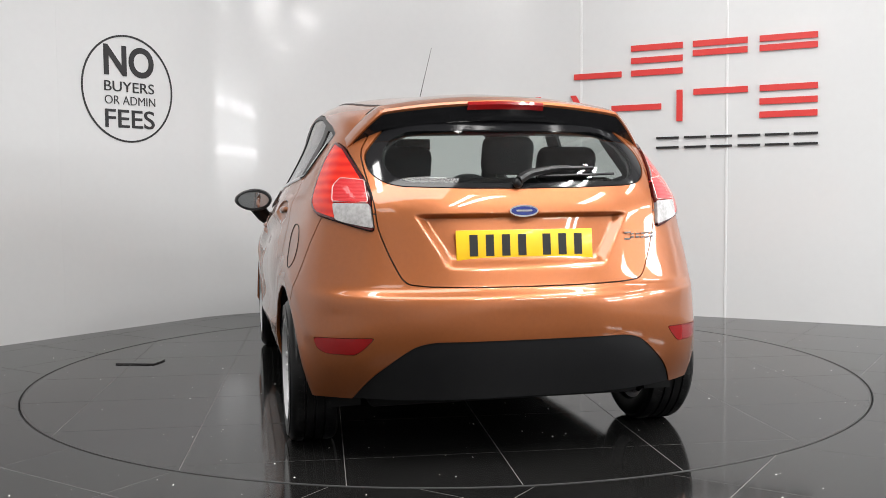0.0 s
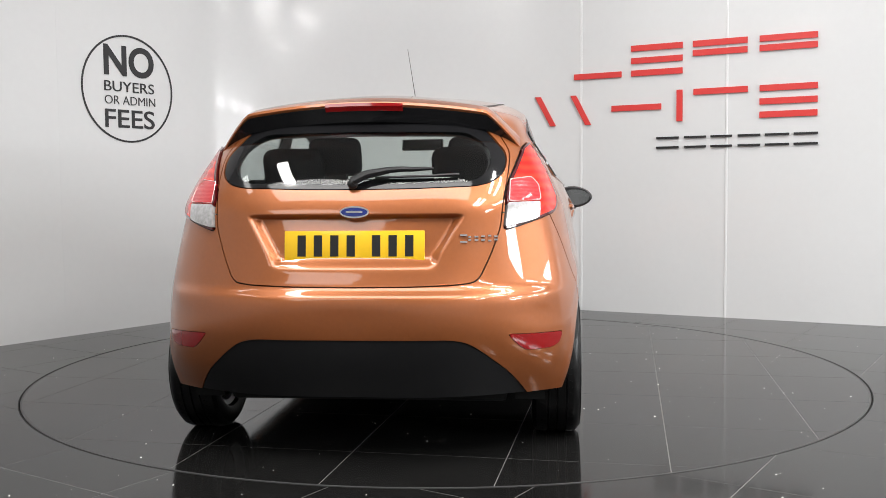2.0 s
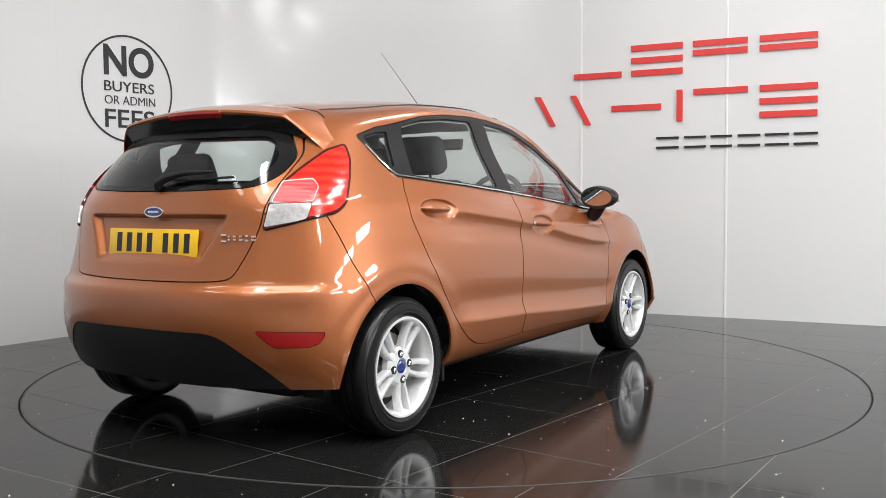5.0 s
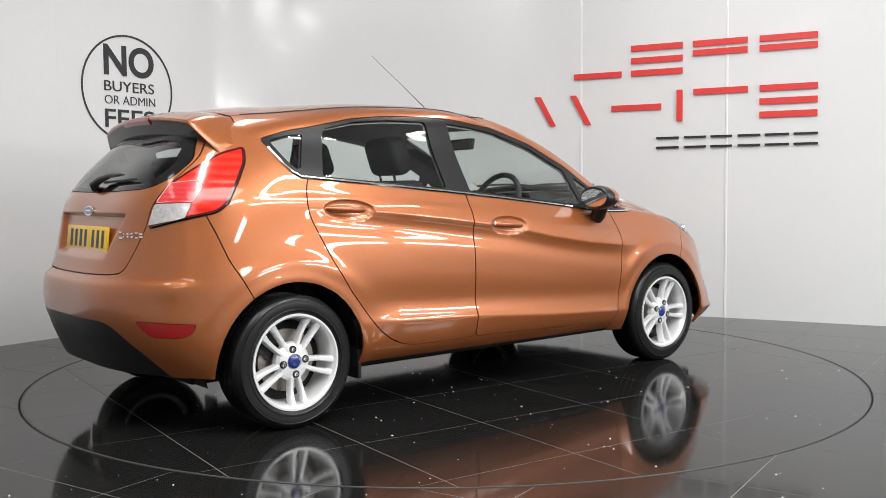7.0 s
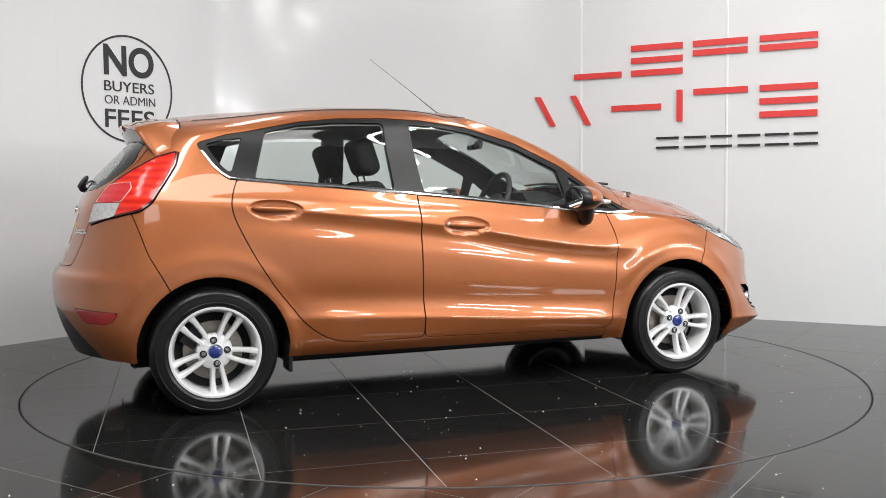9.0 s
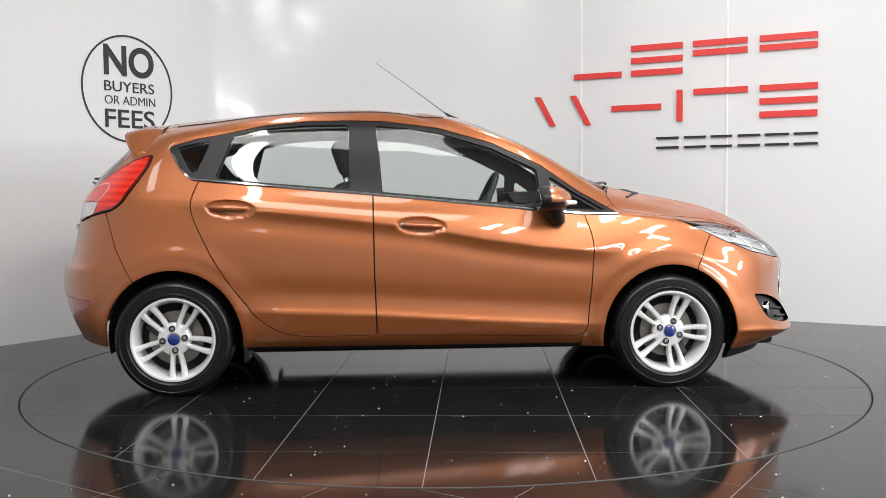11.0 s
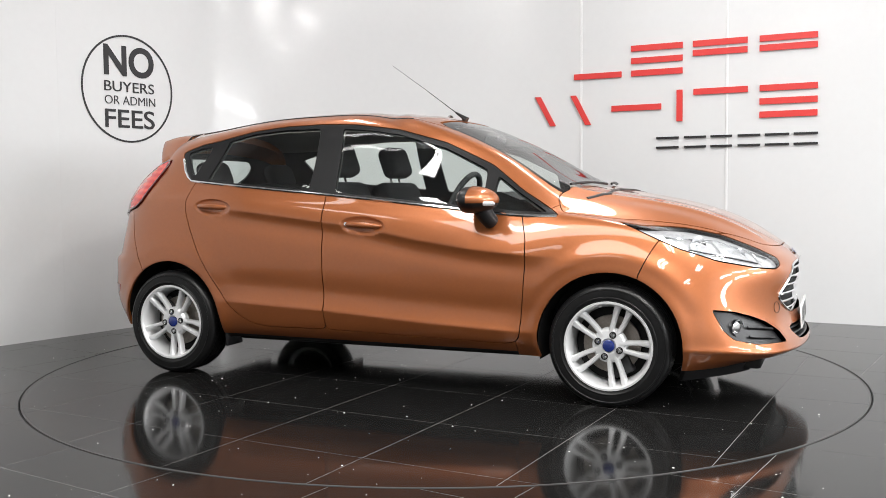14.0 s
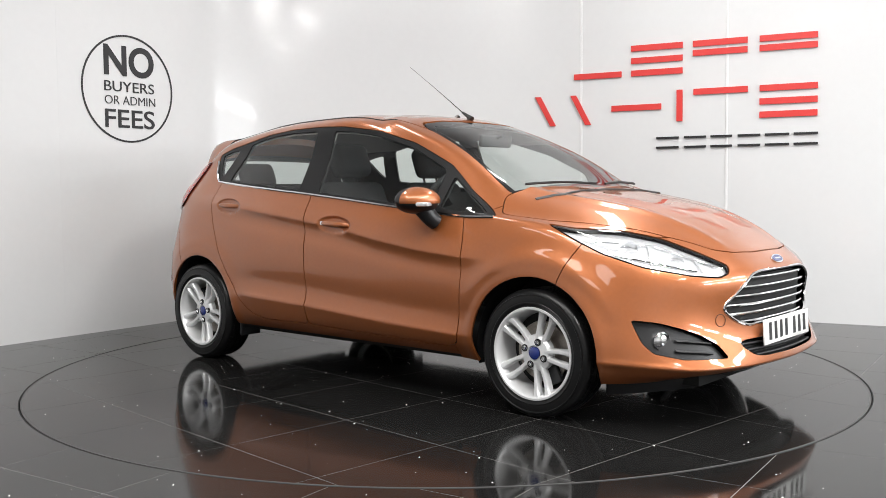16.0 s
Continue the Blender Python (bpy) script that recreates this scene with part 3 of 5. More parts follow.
# tail: lamps, glass, tailgate, bumper
TAIL = [(-0.518, 1.207), (-0.500, 1.141), (-0.510, 1.060), (-0.532, .966), (-0.575, .928), (-0.726, .896), (-0.86, .864), (-0.836, .96), (-0.826, .993), (-0.774, 1.055), (-0.692, 1.118), (-0.601, 1.180)]
tail_lamp, REST = split(REST, "tail", TAIL, .02)
REAR_GLASS = [(-.1, 1.30), (.40, 1.30), (.47, 1.25), (.555, 1.150), (.545, 1.08), (.50, 1.042), (.44, 1.028), (.2, 1.020), (-.1, 1.018)]
rear_glass, REST = split(REST, "rear", REAR_GLASS, .04)
GATE = [(-.1, 1.34), (.46, 1.33), (.565, 1.16), (.560, 1.08), (.540, .95), (.535, .88), (.50, .78), (.462, .70), (.44, .680), (.38, .672), (.2, .667), (-.1, .665)]
tailgate, REST = split(REST, "rear", GATE, .03)
rear_glass, glass_border = split(rear_glass, "rear", [(-.1, 1.245), (.40, 1.240), (.475, 1.19), (.50, 1.13), (.475, 1.07), (.42, 1.045), (-.1, 1.036)], .04, 0.0)
STOP = [(-0.778, 1.048), (-0.664, 1.058), (-0.643, 1.03), (-0.669, .972), (-0.824, .968)]
lamp_stop, tail_red = split(tail_lamp, "tail", STOP, .012, 0.0012)
lamp_clear, tail_red = split(tail_red, "tail", [(-0.831, .965), (-0.671, .968), (-0.694, .908), (-0.732, .898), (-0.856, .876)], .010, 0.0012)
BUMP = [(-1.59, .93), (-1.560, .85), (-1.525, .74), (-1.428, .56), (-1.40, .2), (-2.2, .2), (-2.2, .93)]
R_ZONE = ZONE["side"]
ZONE["side"] = lambda P: P[:, 0] < -.5
rear_bumper, REST = split(REST, "side", BUMP, .02)
VAL = [(-.1, .478), (.36, .478), (.42, .465), (.47, .43), (.56, .352), (.60, .30), (.66, .20), (-.1, .2)]
valance, rear_bumper = split(rear_bumper, "rear", VAL, .03, 0.001)
REFL = [(-.905, .492), (-.631, .481), (-.655, .440), (-.70, .426), (-.825, .427), (-.86, .45)]
reflector, rear_bumper = split(rear_bumper, "tail", REFL, .015, 0.001)
# nose: bonnet, lamps, bumper, grilles
HEAD = [(.362, .862), (.471, .842), (.600, .836), (.690, .828), (.836, .796), (.984, .735), (1.100, .682), (1.096, .653), (1.047, .634), (.911, .646), (.714, .682), (.556, .738), (.455, .795)]
head_lamp, REST = split(REST, "nose", HEAD, .02)
HOOD = [(1.96, -.1), (1.955, .15), (1.925, .30), (1.875, .385), (1.72, .49), (1.45, .615), (1.25, .690), (1.05, .735), (1.0, .735), (.955, .650), (.985, .55), (1.035, .3), (1.05, -.1)]
bonnet, REST = split(REST, "top", HOOD, .03)
SCREEN = [(-.1, 1.40), (.3, 1.392), (.44, 1.375), (.485, 1.345), (.542, 1.19), (.608, 1.0), (.598, .984), (.50, 1.001), (.3, 1.018), (-.1, 1.024)]
ZONE["front"] = lambda P: P[:, 0] > .05
windscreen, REST = split(REST, "front", SCREEN, .02)
ZONE["side"] = lambda P: P[:, 0] > .8
FBUMP = [(1.48, .80), (1.43, .72), (1.38, .615), (1.35, .15), (2.3, .15), (2.3, .80)]
front_bumper, REST = split(REST, "side", FBUMP, .02)
ZONE["side"] = R_ZONE
GRILLE = [(-.1, .655), (.22, .652), (.30, .640), (.36, .60), (.46, .515), (.455, .490), (.40, .450), (.33, .425), (-.1, .405)]
grille_cut, front_bumper = split(front_bumper, "front", GRILLE, .03, 0.001)
LOWER = [(-.1, .365), (.36, .365), (.40, .355), (.39, .337), (.33, .298), (.25, .290), (-.1, .287)]
lower_cut, front_bumper = split(front_bumper, "front", LOWER, .02, 0.001)
FOG = [(.650, .468), (.763, .456), (.86, .430), (.945, .400), (1.026, .355), (1.070, .302), (.861, .307), (.735, .333), (.690, .375)]
fog_cut, front_bumper = split(front_bumper, "nose", FOG, .012, 0.001)
# roof and wings
ZONE["side"] = lambda P: P[:, 0] > .5
wing, REST = split(REST, "side", [(.795, .27), (.795, .80), (.80, .889), (.90, .900), (1.0, .95), (1.7, .95), (1.7, .1), (.795, .1)], .02, 0.0015)
ZONE["top"] = lambda P: P[:, 2] > 1.2
roof, REST = split(REST, "top", [(.5, -.1), (.5, .485), (.1, .505), (-.3, .520), (-.8, .512), (-1.1, .475), (-1.3, .43), (-1.6, .40), (-1.6, -.1)], .02, 0.004)
ZONE["side"] = R_ZONE
sill, REST = split(REST, "side", [(-.97, .1), (-.97, .240), (.86, .232), (.86, .1)], .002, 0.0004)

panel("sill_strip", sill, BLACK, car, "black strip along the foot of the sill", sides="each", lift=-0.003)
panel("body_shell", REST, PAINT, car)
panel("roof", roof, PAINT, car)
panel("front_wing", wing, PAINT, car, sides="each")
panel("front_door", front_door, PAINT, car, sides="each")
panel("rear_door", rear_door, PAINT, car, sides="each")
panel("tailgate", tailgate, PAINT, car)
panel("rear_bumper", rear_bumper, PAINT, car)
panel("rear_valance", valance, BLACK, car, "textured black plastic lower bumper", lift=-0.004)
panel("reflector", reflector, RED_DEEP, car, "red rear reflector", sides="each", lift=0.001)
panel("bonnet", bonnet, PAINT, car)
panel("front_bumper", front_bumper, PAINT, car)
panel("window_frame", FRAME, PILLAR, car, "black window surround", sides="each", lift=-0.003)
screen_pane, screen_band = inset(windscreen, "front", SCREEN, .02, .022)
band = panel("windscreen", screen_band, GLOSS_BLACK, car, "clear windscreen with a black border", lift=-0.002)[0]
panel("pane", screen_pane, GLASS, band, lift=-0.002, rim=False)
gate_window = panel("rear_window", glass_border, GLOSS_BLACK, car, "tinted rear window with black border", lift=-0.002)[0]
panel("pane", rear_glass, PRIVACY, gate_window, lift=-0.002, rim=False)
for gname, gm, gmat in (("quarter_glass", q_glass, GLASS), ("rear_door_glass", r_glass, GLASS), ("front_door_glass", f_glass, GLASS), ("sail_glass", s_glass, GLASS)):
    panel(gname, gm, gmat, car, sides="each", lift=-0.007, rim=False)
def lamp_at(h, z, sgn):
    """A point just under the skin where the tail lamp shows (h, z)."""
    P = VIEWS["tail"](GV0)
    p = GV0[np.argmin(np.where(ZONE["tail"](GV0), (P[:, 0] - h) ** 2 + (P[:, 1] - z) ** 2, 9))]
    return Vector((p[0] + .007, sgn * (p[1] - .007), p[2]))


GV0 = G.reshape(-1, 3)
tail_body, tail_edge = inset(tail_red, "tail", TAIL, .02, .011)
lamps = panel("tail_lamp", tail_body, RED_RIB, car, "red and clear tail lamp", sides="each", lift=0.009, thick=0.02)
for lname, lm, lmat in (("edge", tail_edge, RED_DARK), ("stop_lens", lamp_stop, STOP_RED), ("clear_lens", lamp_clear, TAIL_CLEAR)):
    for parent, ob in zip(lamps, panel(lname, lm, lmat, car, sides="each", lift=0.010, thick=0.02)):
        ob.parent = parent
    if lname == "clear_lens":
        for sgn, parent in zip((-1, 1), lamps):
            bm = bmesh.new()
            bmesh.ops.create_uvsphere(bm, u_segments=12, v_segments=8, radius=0.013)
            part("bulb", bm, AMBER, parent, "amber bulb", m=Matrix.Translation(lamp_at(-.775, .928, sgn)))
# pale rim round the stop lens
for sgn, parent in zip((-1, 1), lamps):
    bm = bmesh.new()
    rim = []
    for h, z in rounded(STOP, .012):
        P = VIEWS["tail"](GV0)
        k = np.argsort(np.where(ZONE["tail"](GV0), (P[:, 0] - h) ** 2 + (P[:, 1] - z) ** 2, 9))[:4]
        wg = 1 / ((P[k, 0] - h) ** 2 + (P[k, 1] - z) ** 2 + 1e-6)
        q = ((GV0[k] + .010 * NRM.reshape(-1, 3)[k]) * wg[:, None]).sum(0) / wg.sum()
        rim.append((q[0], sgn * q[1], q[2]))
    tube(bm, rim, .0026, 6, closed=True)
    part("lens_rim", bm, PALE_RED, parent)
# headlamps: clear cover over a bright reflector tray
covers = panel("headlamp", head_lamp, LENS, car, "clear headlamp with chromed reflectors", sides="each", lift=0.001, rim=False)
for parent, ob in zip(covers, panel("reflector_tray", head_lamp, HEAD_TRAY, car, sides="each", lift=-0.022, thick=-0.021)):
    ob.parent = parent
_, head_edge = inset(head_lamp, "nose", HEAD, .02, .0055)
for parent, ob in zip(covers, panel("bezel", head_edge, BLACK, car, sides="each", lift=-0.004, rim=False)):
    ob.parent = parent

GV, GN = G.reshape(-1, 3), NRM.reshape(-1, 3)


def on_skin(a, b, view="side", zone=None, lift=0.0):
    """The skin's point and normal (w outward) that shows at (a, b) from one side."""
    ok = (zone or ZONE[view])(GV)
    P = VIEWS[view](GV)
    d = np.where(ok, (P[:, 0] - a) ** 2 + (P[:, 1] - b) ** 2, 9)
    k = np.argpartition(d, 4)[:4]
    wgt = 1 / (d[k] + 1e-6)
    p = (GV[k] * wgt[:, None]).sum(0) / wgt.sum()
    n = (GN[k] * wgt[:, None]).sum(0)
    n /= np.linalg.norm(n)
    return p + lift * n, n


REARZ = lambda P: P[:, 0] < -1.2
FRONTZ = lambda P: P[:, 0] > 1.2
SIDEZ = lambda P: P[:, 1] > .5

# ---- wheels ----
def wheel_meshes():
    out = {}
    # tyre with grooves, turned about z; outer face at z = 0
    prof = [(.197, -.012), (.204, -.004), (.215, 0), (.222, .003), (.224, .005), (.228, .005), (.230, .0035), (.243, .004), (.258, .002), (.260, .0035), (.264, .003), (.266, -.002), (.274, -.006), (.284, -.016), (.288, -.028)]
    for a in (.055, .092, .129):
        prof += [(.288, -a + .004), (.281, -a + .003), (.281, -a - .003), (.288, -a - .004)]
    prof += [(.288, -.160), (.284, -.176), (.270, -.188), (.235, -.192), (.205, -.184), (.197, -.175), (.197, -.012)]
    bm = bmesh.new()
    lathe(bm, prof, 72)
    for k in range(72):
        a = 2 * math.pi * (k + .5) / 72
        for zz in (-.0415, -.146):
            box(bm, -.003, .003, -.014, .014, -.0005, .0005, m=Matrix.Rotation(a, 4, "Z") @ Matrix.Translation((.2885, 0, zz)) @ Matrix.Rotation(radians(90), 4, "Y") @ Matrix.Rotation(radians(65), 4, "Z"))
    out["tyre"] = bm
    bm = bmesh.new()
    # barrel and lip
    lathe(bm, [(.2085, -.002), (.2075, .003), (.199, .003), (.192, -.006), (.186, -.03), (.178, -.06), (.178, -.16), (.204, -.172), (.206, -.165), (.184, -.15), (.184, -.05), (.2085, -.002)], 72)
    # hub dish
    rings = lathe(bm, [(.084, -.060), (.081, -.036), (.070, -.024), (.035, -.018), (.030, -.026)], 40)
    bm.faces.new(rings[-1])
    bmesh.ops.recalc_face_normals(bm, faces=bm.faces)
    out["wheel"] = bm
    # a pair of spokes with a slit between them
    bm = bmesh.new()
    for side in (-1, 1):
        secs = []
        for t in np.linspace(0, 1, 11):
            r = .046 + (.1965 - .046) * t
            off = side * (.0125 + .0165 * math.sin(t * math.pi * .55))
            half = .0135 - .0022 * math.sin(t * math.pi) + .0045 * t ** 3
            top = -.020 - .007 * math.sin(t * math.pi) + .014 * t
            bot = top - .034
            ring = ((r, off - half, bot), (r, off - half * .96, top - .010), (r, off - half * .55, top - .001), (r, off, top), (r, off + half * .55, top - .001), (r, off + half * .96, top - .010), (r, off + half, bot))
            secs.append([bm.verts.new(Matrix.Rotation(radians(67), 3, "Z") @ Vector(c)) for c in ring])
        for c, d in zip(secs, secs[1:]):
            for i in range(7):
                bm.faces.new((c[i], c[(i + 1) % 7], d[(i + 1) % 7], d[i]))
    out["twin_spoke"] = bm
    bm = bmesh.new()
    rings = lathe(bm, [(.135, -.105), (.137, -.098), (.135, -.090), (.075, -.090), (.070, -.055), (.02, -.055)], 48)
    bm.faces.new(rings[-1])
    out["brake_disc"] = bm
    # near-black disc behind the spokes puts shade into the wheel's openings
    bm = bmesh.new()
    rings = lathe(bm, [(.177, -.128), (.176, -.122), (.120, -.118), (.02, -.118)], 40)
    bm.faces.new(rings[-1])
    out["shade_disc"] = bm
    bm = bmesh.new()
    rings = lathe(bm, [(.029, -.030), (.028, -.018), (.022, -.0145), (.008, -.0135)], 32)
    bm.faces.new(rings[-1])
    out["centre_cap"] = bm
    bm = bmesh.new()
    rings = lathe(bm, [(.0105, -.03), (.0105, -.016), (.007, -.011)], 6)
    bm.faces.new(rings[-1])
    out["wheel_nut"] = bm
    # dark ring round each nut, painting the shade of its recess
    bm = bmesh.new()
    rings = lathe(bm, [(.0165, -.03), (.0160, -.0185), (.011, -.0195)], 24)
    out["nut_shade"] = bm
    bm = bmesh.new()
    box(bm, .075, .155, -.05, .05, -.14, -.07, .01, m=Matrix.Rotation(radians(150), 4, "Z"))
    out["brake_caliper"] = bm
    return out


WM = {}
for wn, wbm in wheel_meshes().items():
    bmesh.ops.recalc_face_normals(wbm, faces=wbm.faces)
    me = bpy.data.meshes.new(wn)
    wbm.to_mesh(me)
    wbm.free()
    for f in me.polygons:
        f.use_smooth = True
    me.set_sharp_from_angle(angle=radians(32))
    me.materials.append({"tyre": RUBBER, "wheel": ALLOY, "twin_spoke": ALLOY, "nut_shade": DARK, "brake_disc": STEEL, "centre_cap": BADGE_BLUE, "wheel_nut": CHROME, "brake_caliper": TRIM, "shade_disc": DARK}[wn])
    WM[wn] = me
for wx, wy, spin in ((1.245, -.846, 145), (-1.245, -.838, -7), (1.245, .846, 20), (-1.245, .838, 40)):
    turn = Matrix(((1, 0, 0, 0), (0, 0, -1, 0), (0, 1, 0, 0), (0, 0, 0, 1))) if wy < 0 else Matrix(((-1, 0, 0, 0), (0, 0, 1, 0), (0, 1, 0, 0), (0, 0, 0, 1)))
    hub = new("wheel", WM["wheel"])
    hub.parent = car
    hub.matrix_basis = Matrix.Translation((wx, wy, .2882)) @ turn @ Matrix.Rotation(radians(spin), 4, "Z")
    tagged(hub, "silver five-twin-spoke alloy wheel")
    for wn in ("tyre", "brake_disc", "centre_cap", "brake_caliper", "shade_disc"):
        o = new(wn, WM[wn])
        o.parent = hub
    for k in range(4):
        o = new("wheel_nut", WM["wheel_nut"])
        o.parent = hub
        a = radians(14 + 90 * k)
        o.matrix_basis = Matrix.Translation((.054 * math.cos(a), .054 * math.sin(a), .002))
        o2 = new("nut_shade", WM["nut_shade"])
        o2.parent = hub
        o2.matrix_basis = o.matrix_basis
    for k in range(5):
        o = new("twin_spoke", WM["twin_spoke"])
        o.parent = hub
        o.matrix_basis = Matrix.Rotation(radians(72 * k), 4, "Z")
    # arch liner
    bm = bmesh.new()
    cols = []
    for a in np.linspace(-.25, math.pi + .25, 28):
        c, s = math.cos(a), math.sin(a)
        out = float(np.interp(wx + .352 * c, [-1.60, -1.42, 1.40, 1.60], [.69, .79, .79, .74]))
        ys = (-.58, -out) if wy < 0 else (.58, out)
        cols.append([bm.verts.new((wx + .352 * c, ys[0], .287 + .352 * s)), bm.verts.new((wx + .352 * c, ys[1], .287 + .352 * s))])
    for c, d in zip(cols, cols[1:]):
        bm.faces.new((c[0], c[1], d[1], d[0]))
    cap = [c[0] for c in cols]
    bm.faces.new(cap)
    part("arch_liner", bm, DARK, car)

# mud flaps and underbody
for sgn in (-1, 1):
    bm = bmesh.new()
    box(bm, -.905, -.885, sgn * .66, sgn * .80, .165, .30, .006)
    part("mud_flap", bm, BLACK, car)
# air dam under the nose
ends = np.array([(x, -w, z) for x, w, z in C_SILL[3:0:-1]] + [(x, w, z) for x, w, z in C_SILL[:4]], float)
dam = spline(np.concatenate([[0], np.cumsum(np.linalg.norm(np.diff(ends, axis=0), axis=1))]), ends, np.linspace(0, np.linalg.norm(np.diff(ends, axis=0), axis=1).sum(), 60))
bm = bmesh.new()
rows = []
for x, y, z in dam:
    k = 1 - .06 / max(.3, math.hypot(x - .9, y))
    drop = .06 if abs(y) > .5 else .035
    rows.append([bm.verts.new(v) for v in ((x - .012, y * .985, z + .02), (.9 + (x - .9) * k, y * k, z - drop), (.9 + (x - .9) * (k - .02), y * (k - .02), z - drop), (x - .04, y * .95, z + .02))])
for a, b in zip(rows, rows[1:]):
    for i in range(4):
        bm.faces.new((a[i], b[i], b[(i + 1) % 4], a[(i + 1) % 4]))
bmesh.ops.recalc_face_normals(bm, faces=bm.faces)
part("air_dam", bm, BLACK, car, "black plastic air dam")
bm = bmesh.new()
box(bm, -.88, .89, -.70, .70, .195, .245, .015)
box(bm, -1.60, -.89, -.55, .55, .19, .30, .02)
box(bm, .89, 1.90, -.55, .55, .17, .26, .02)
part("floor_pan", bm, DARK, car)
bm = bmesh.new()
tube(bm, [(-1.35, .42, .28), (-1.55, .43, .29), (-1.70, .43, .295)], .028, 14)
box(bm, -1.50, -1.15, .25, .55, .215, .30, .04)
part("exhaust", bm, STEEL, car)
bm = bmesh.new()
tube(bm, [(-1.245, -.62, .27), (-1.245, -.2, .24), (-1.245, .2, .24), (-1.245, .62, .27)], .035, 10)
part("rear_axle", bm, DARK, car)

# ---- cabin lining: the skin set inward, with the windows cut through ----
LINE = SKIN
for poly in ([(-1.245, 1.240), (-1.19, 1.150), (-1.155, 1.112), (-1.135, 1.118), (-1.075, 1.270), (-1.16, 1.262)], [(-1.04, 1.082), (-.365, 1.024), (-.375, 1.352), (-.60, 1.352), (-.80, 1.335), (-.965, 1.298)],
             [(-.212, 1.010), (.08, .982), (.57, .934), (.60, .95), (.592, 1.118), (.355, 1.232), (.089, 1.308), (-.08, 1.335), (-.237, 1.348)], [(.645, .935), (.72, .918), (.93, .908), (.78, .998), (.655, 1.085)]):
    _, LINE = split(LINE, "side", poly, .015, -0.004)
_, LINE = split(LINE, "rear", [(-.1, 1.245), (.40, 1.240), (.475, 1.19), (.50, 1.13), (.475, 1.07), (.42, 1.045), (-.1, 1.036)], .04, -0.004)
_, LINE = split(LINE, "front", SCREEN, .02, -0.02)
LINE = clip(LINE, LINE[0][:, 0] - 1.0)
LINE = clip(LINE, .32 - LINE[0][:, 2])
for cx in (1.245, -1.245):
    _, LINE = split(LINE, "side", [(cx + .36 * math.cos(a), .287 + .36 * math.sin(a)) for a in np.linspace(0, 2 * math.pi, 40, endpoint=False)], 0.001, 0.0)
upper = clip(LINE, 1.30 - LINE[0][:, 2])
lower = clip(LINE, LINE[0][:, 2] - 1.30)
panel("headliner", upper, LINER, car, "grey fabric headlining", lift=-0.022, rim=False)
panel("cabin_trim", lower, TRIM, car, "dark grey cabin trim", lift=-0.022, rim=False)

# ---- dashboard, seats, wheel ----
bm = bmesh.new()
prism(bm, rounded([(.93, .45), (.93, .955), (.80, .965), (.58, .945), (.46, .92), (.42, .86), (.50, .70), (.52, .45)], .04), -.56, .56, Matrix(((1, 0, 0, 0), (0, 0, 1, 0), (0, 1, 0, 0), (0, 0, 0, 1))))
bmesh.ops.recalc_face_normals(bm, faces=bm.faces)
part("dashboard", bm, TRIM, car, "dark grey dashboard")
bm = bmesh.new()
prism(bm, rounded([(.50, .94), (.46, 1.0), (.60, 1.005), (.72, .96)], .02), -.50, -.22, Matrix(((1, 0, 0, 0), (0, 0, 1, 0), (0, 1, 0, 0), (0, 0, 0, 1))))
bmesh.ops.recalc_face_normals(bm, faces=bm.faces)
part("instrument_hood", bm, TRIM, car)
wheel_m = Matrix.Translation((.34, -.36, .935)) @ Matrix.Rotation(radians(-66), 4, "Y")
bm = bmesh.new()
tube(bm, [(.178 * math.cos(a), .178 * math.sin(a), 0) for a in np.linspace(0, 2 * math.pi, 40, endpoint=False)], .016, 10, closed=True)
for a in (0, 90, 180, 270):
    if a != 0:
        box(bm, .04, .17, -.02, .02, -.02, -.006, .005, Matrix.Rotation(radians(a), 4, "Z"))
rings = lathe(bm, [(.07, -.03), (.07, -.005), (.05, .01), (.01, .014)], 24)
bm.faces.new(rings[-1])
part("steering_wheel", bm, TRIM, car, "dark steering wheel", m=wheel_m)


def seat(x, y, wide, name):
    bm = bmesh.new()
    box(bm, x - .24, x + .27, y - wide / 2, y + wide / 2, .40, .56, .05, seg=3)
    root = part(name, bm, CLOTH, car, "dark cloth seat")
    bm = bmesh.new()
    m = Matrix.Translation((x - .22, y, .50)) @ Matrix.Rotation(radians(-22), 4, "Y")
    box(bm, -.07, .07, -wide / 2, wide / 2, 0, .60, .055, seg=3, m=m)
    part("backrest", bm, CLOTH, root)
    return root, m


for sy in (-.36, .36):
    root, m = seat(.02, sy, .50, "front_seat")
    bm = bmesh.new()
    box(bm, -.055, .055, -.135, .135, .618, .815, .045, seg=3, m=m @ Matrix.Translation((.03, 0, 0)) @ Matrix.Rotation(radians(3), 4, "Y"))
    part("headrest", bm, CLOTH, root)
    for py in (-.06, .06):
        bm = bmesh.new()
        tube(bm, [m @ Vector((.02, py, .58)), m @ Vector((.03, py, .68))], .007, 8)
        part("headrest_post", bm, CHROME, root)
root, m = seat(-.80, 0, 1.24, "rear_bench")
for sy in (-.36, .36):
    bm = bmesh.new()
    box(bm, -.05, .05, -.13, .13, .58, .745, .045, seg=3, m=m @ Matrix.Translation((.0, sy, 0)))
    part("headrest", bm, CLOTH, root)
bm = bmesh.new()
box(bm, -1.58, -1.16, -.50, .50, .975, .992, .006)
part("parcel_shelf", bm, TRIM, car)
bm = bmesh.new()
box(bm, -.012, .012, -.125, .125, -.034, .034, .011, seg=3)
mir = part("interior_mirror", bm, TRIM, car, m=pose(.40, 0.0, 1.285, 0, 12, -6))
bm = bmesh.new()
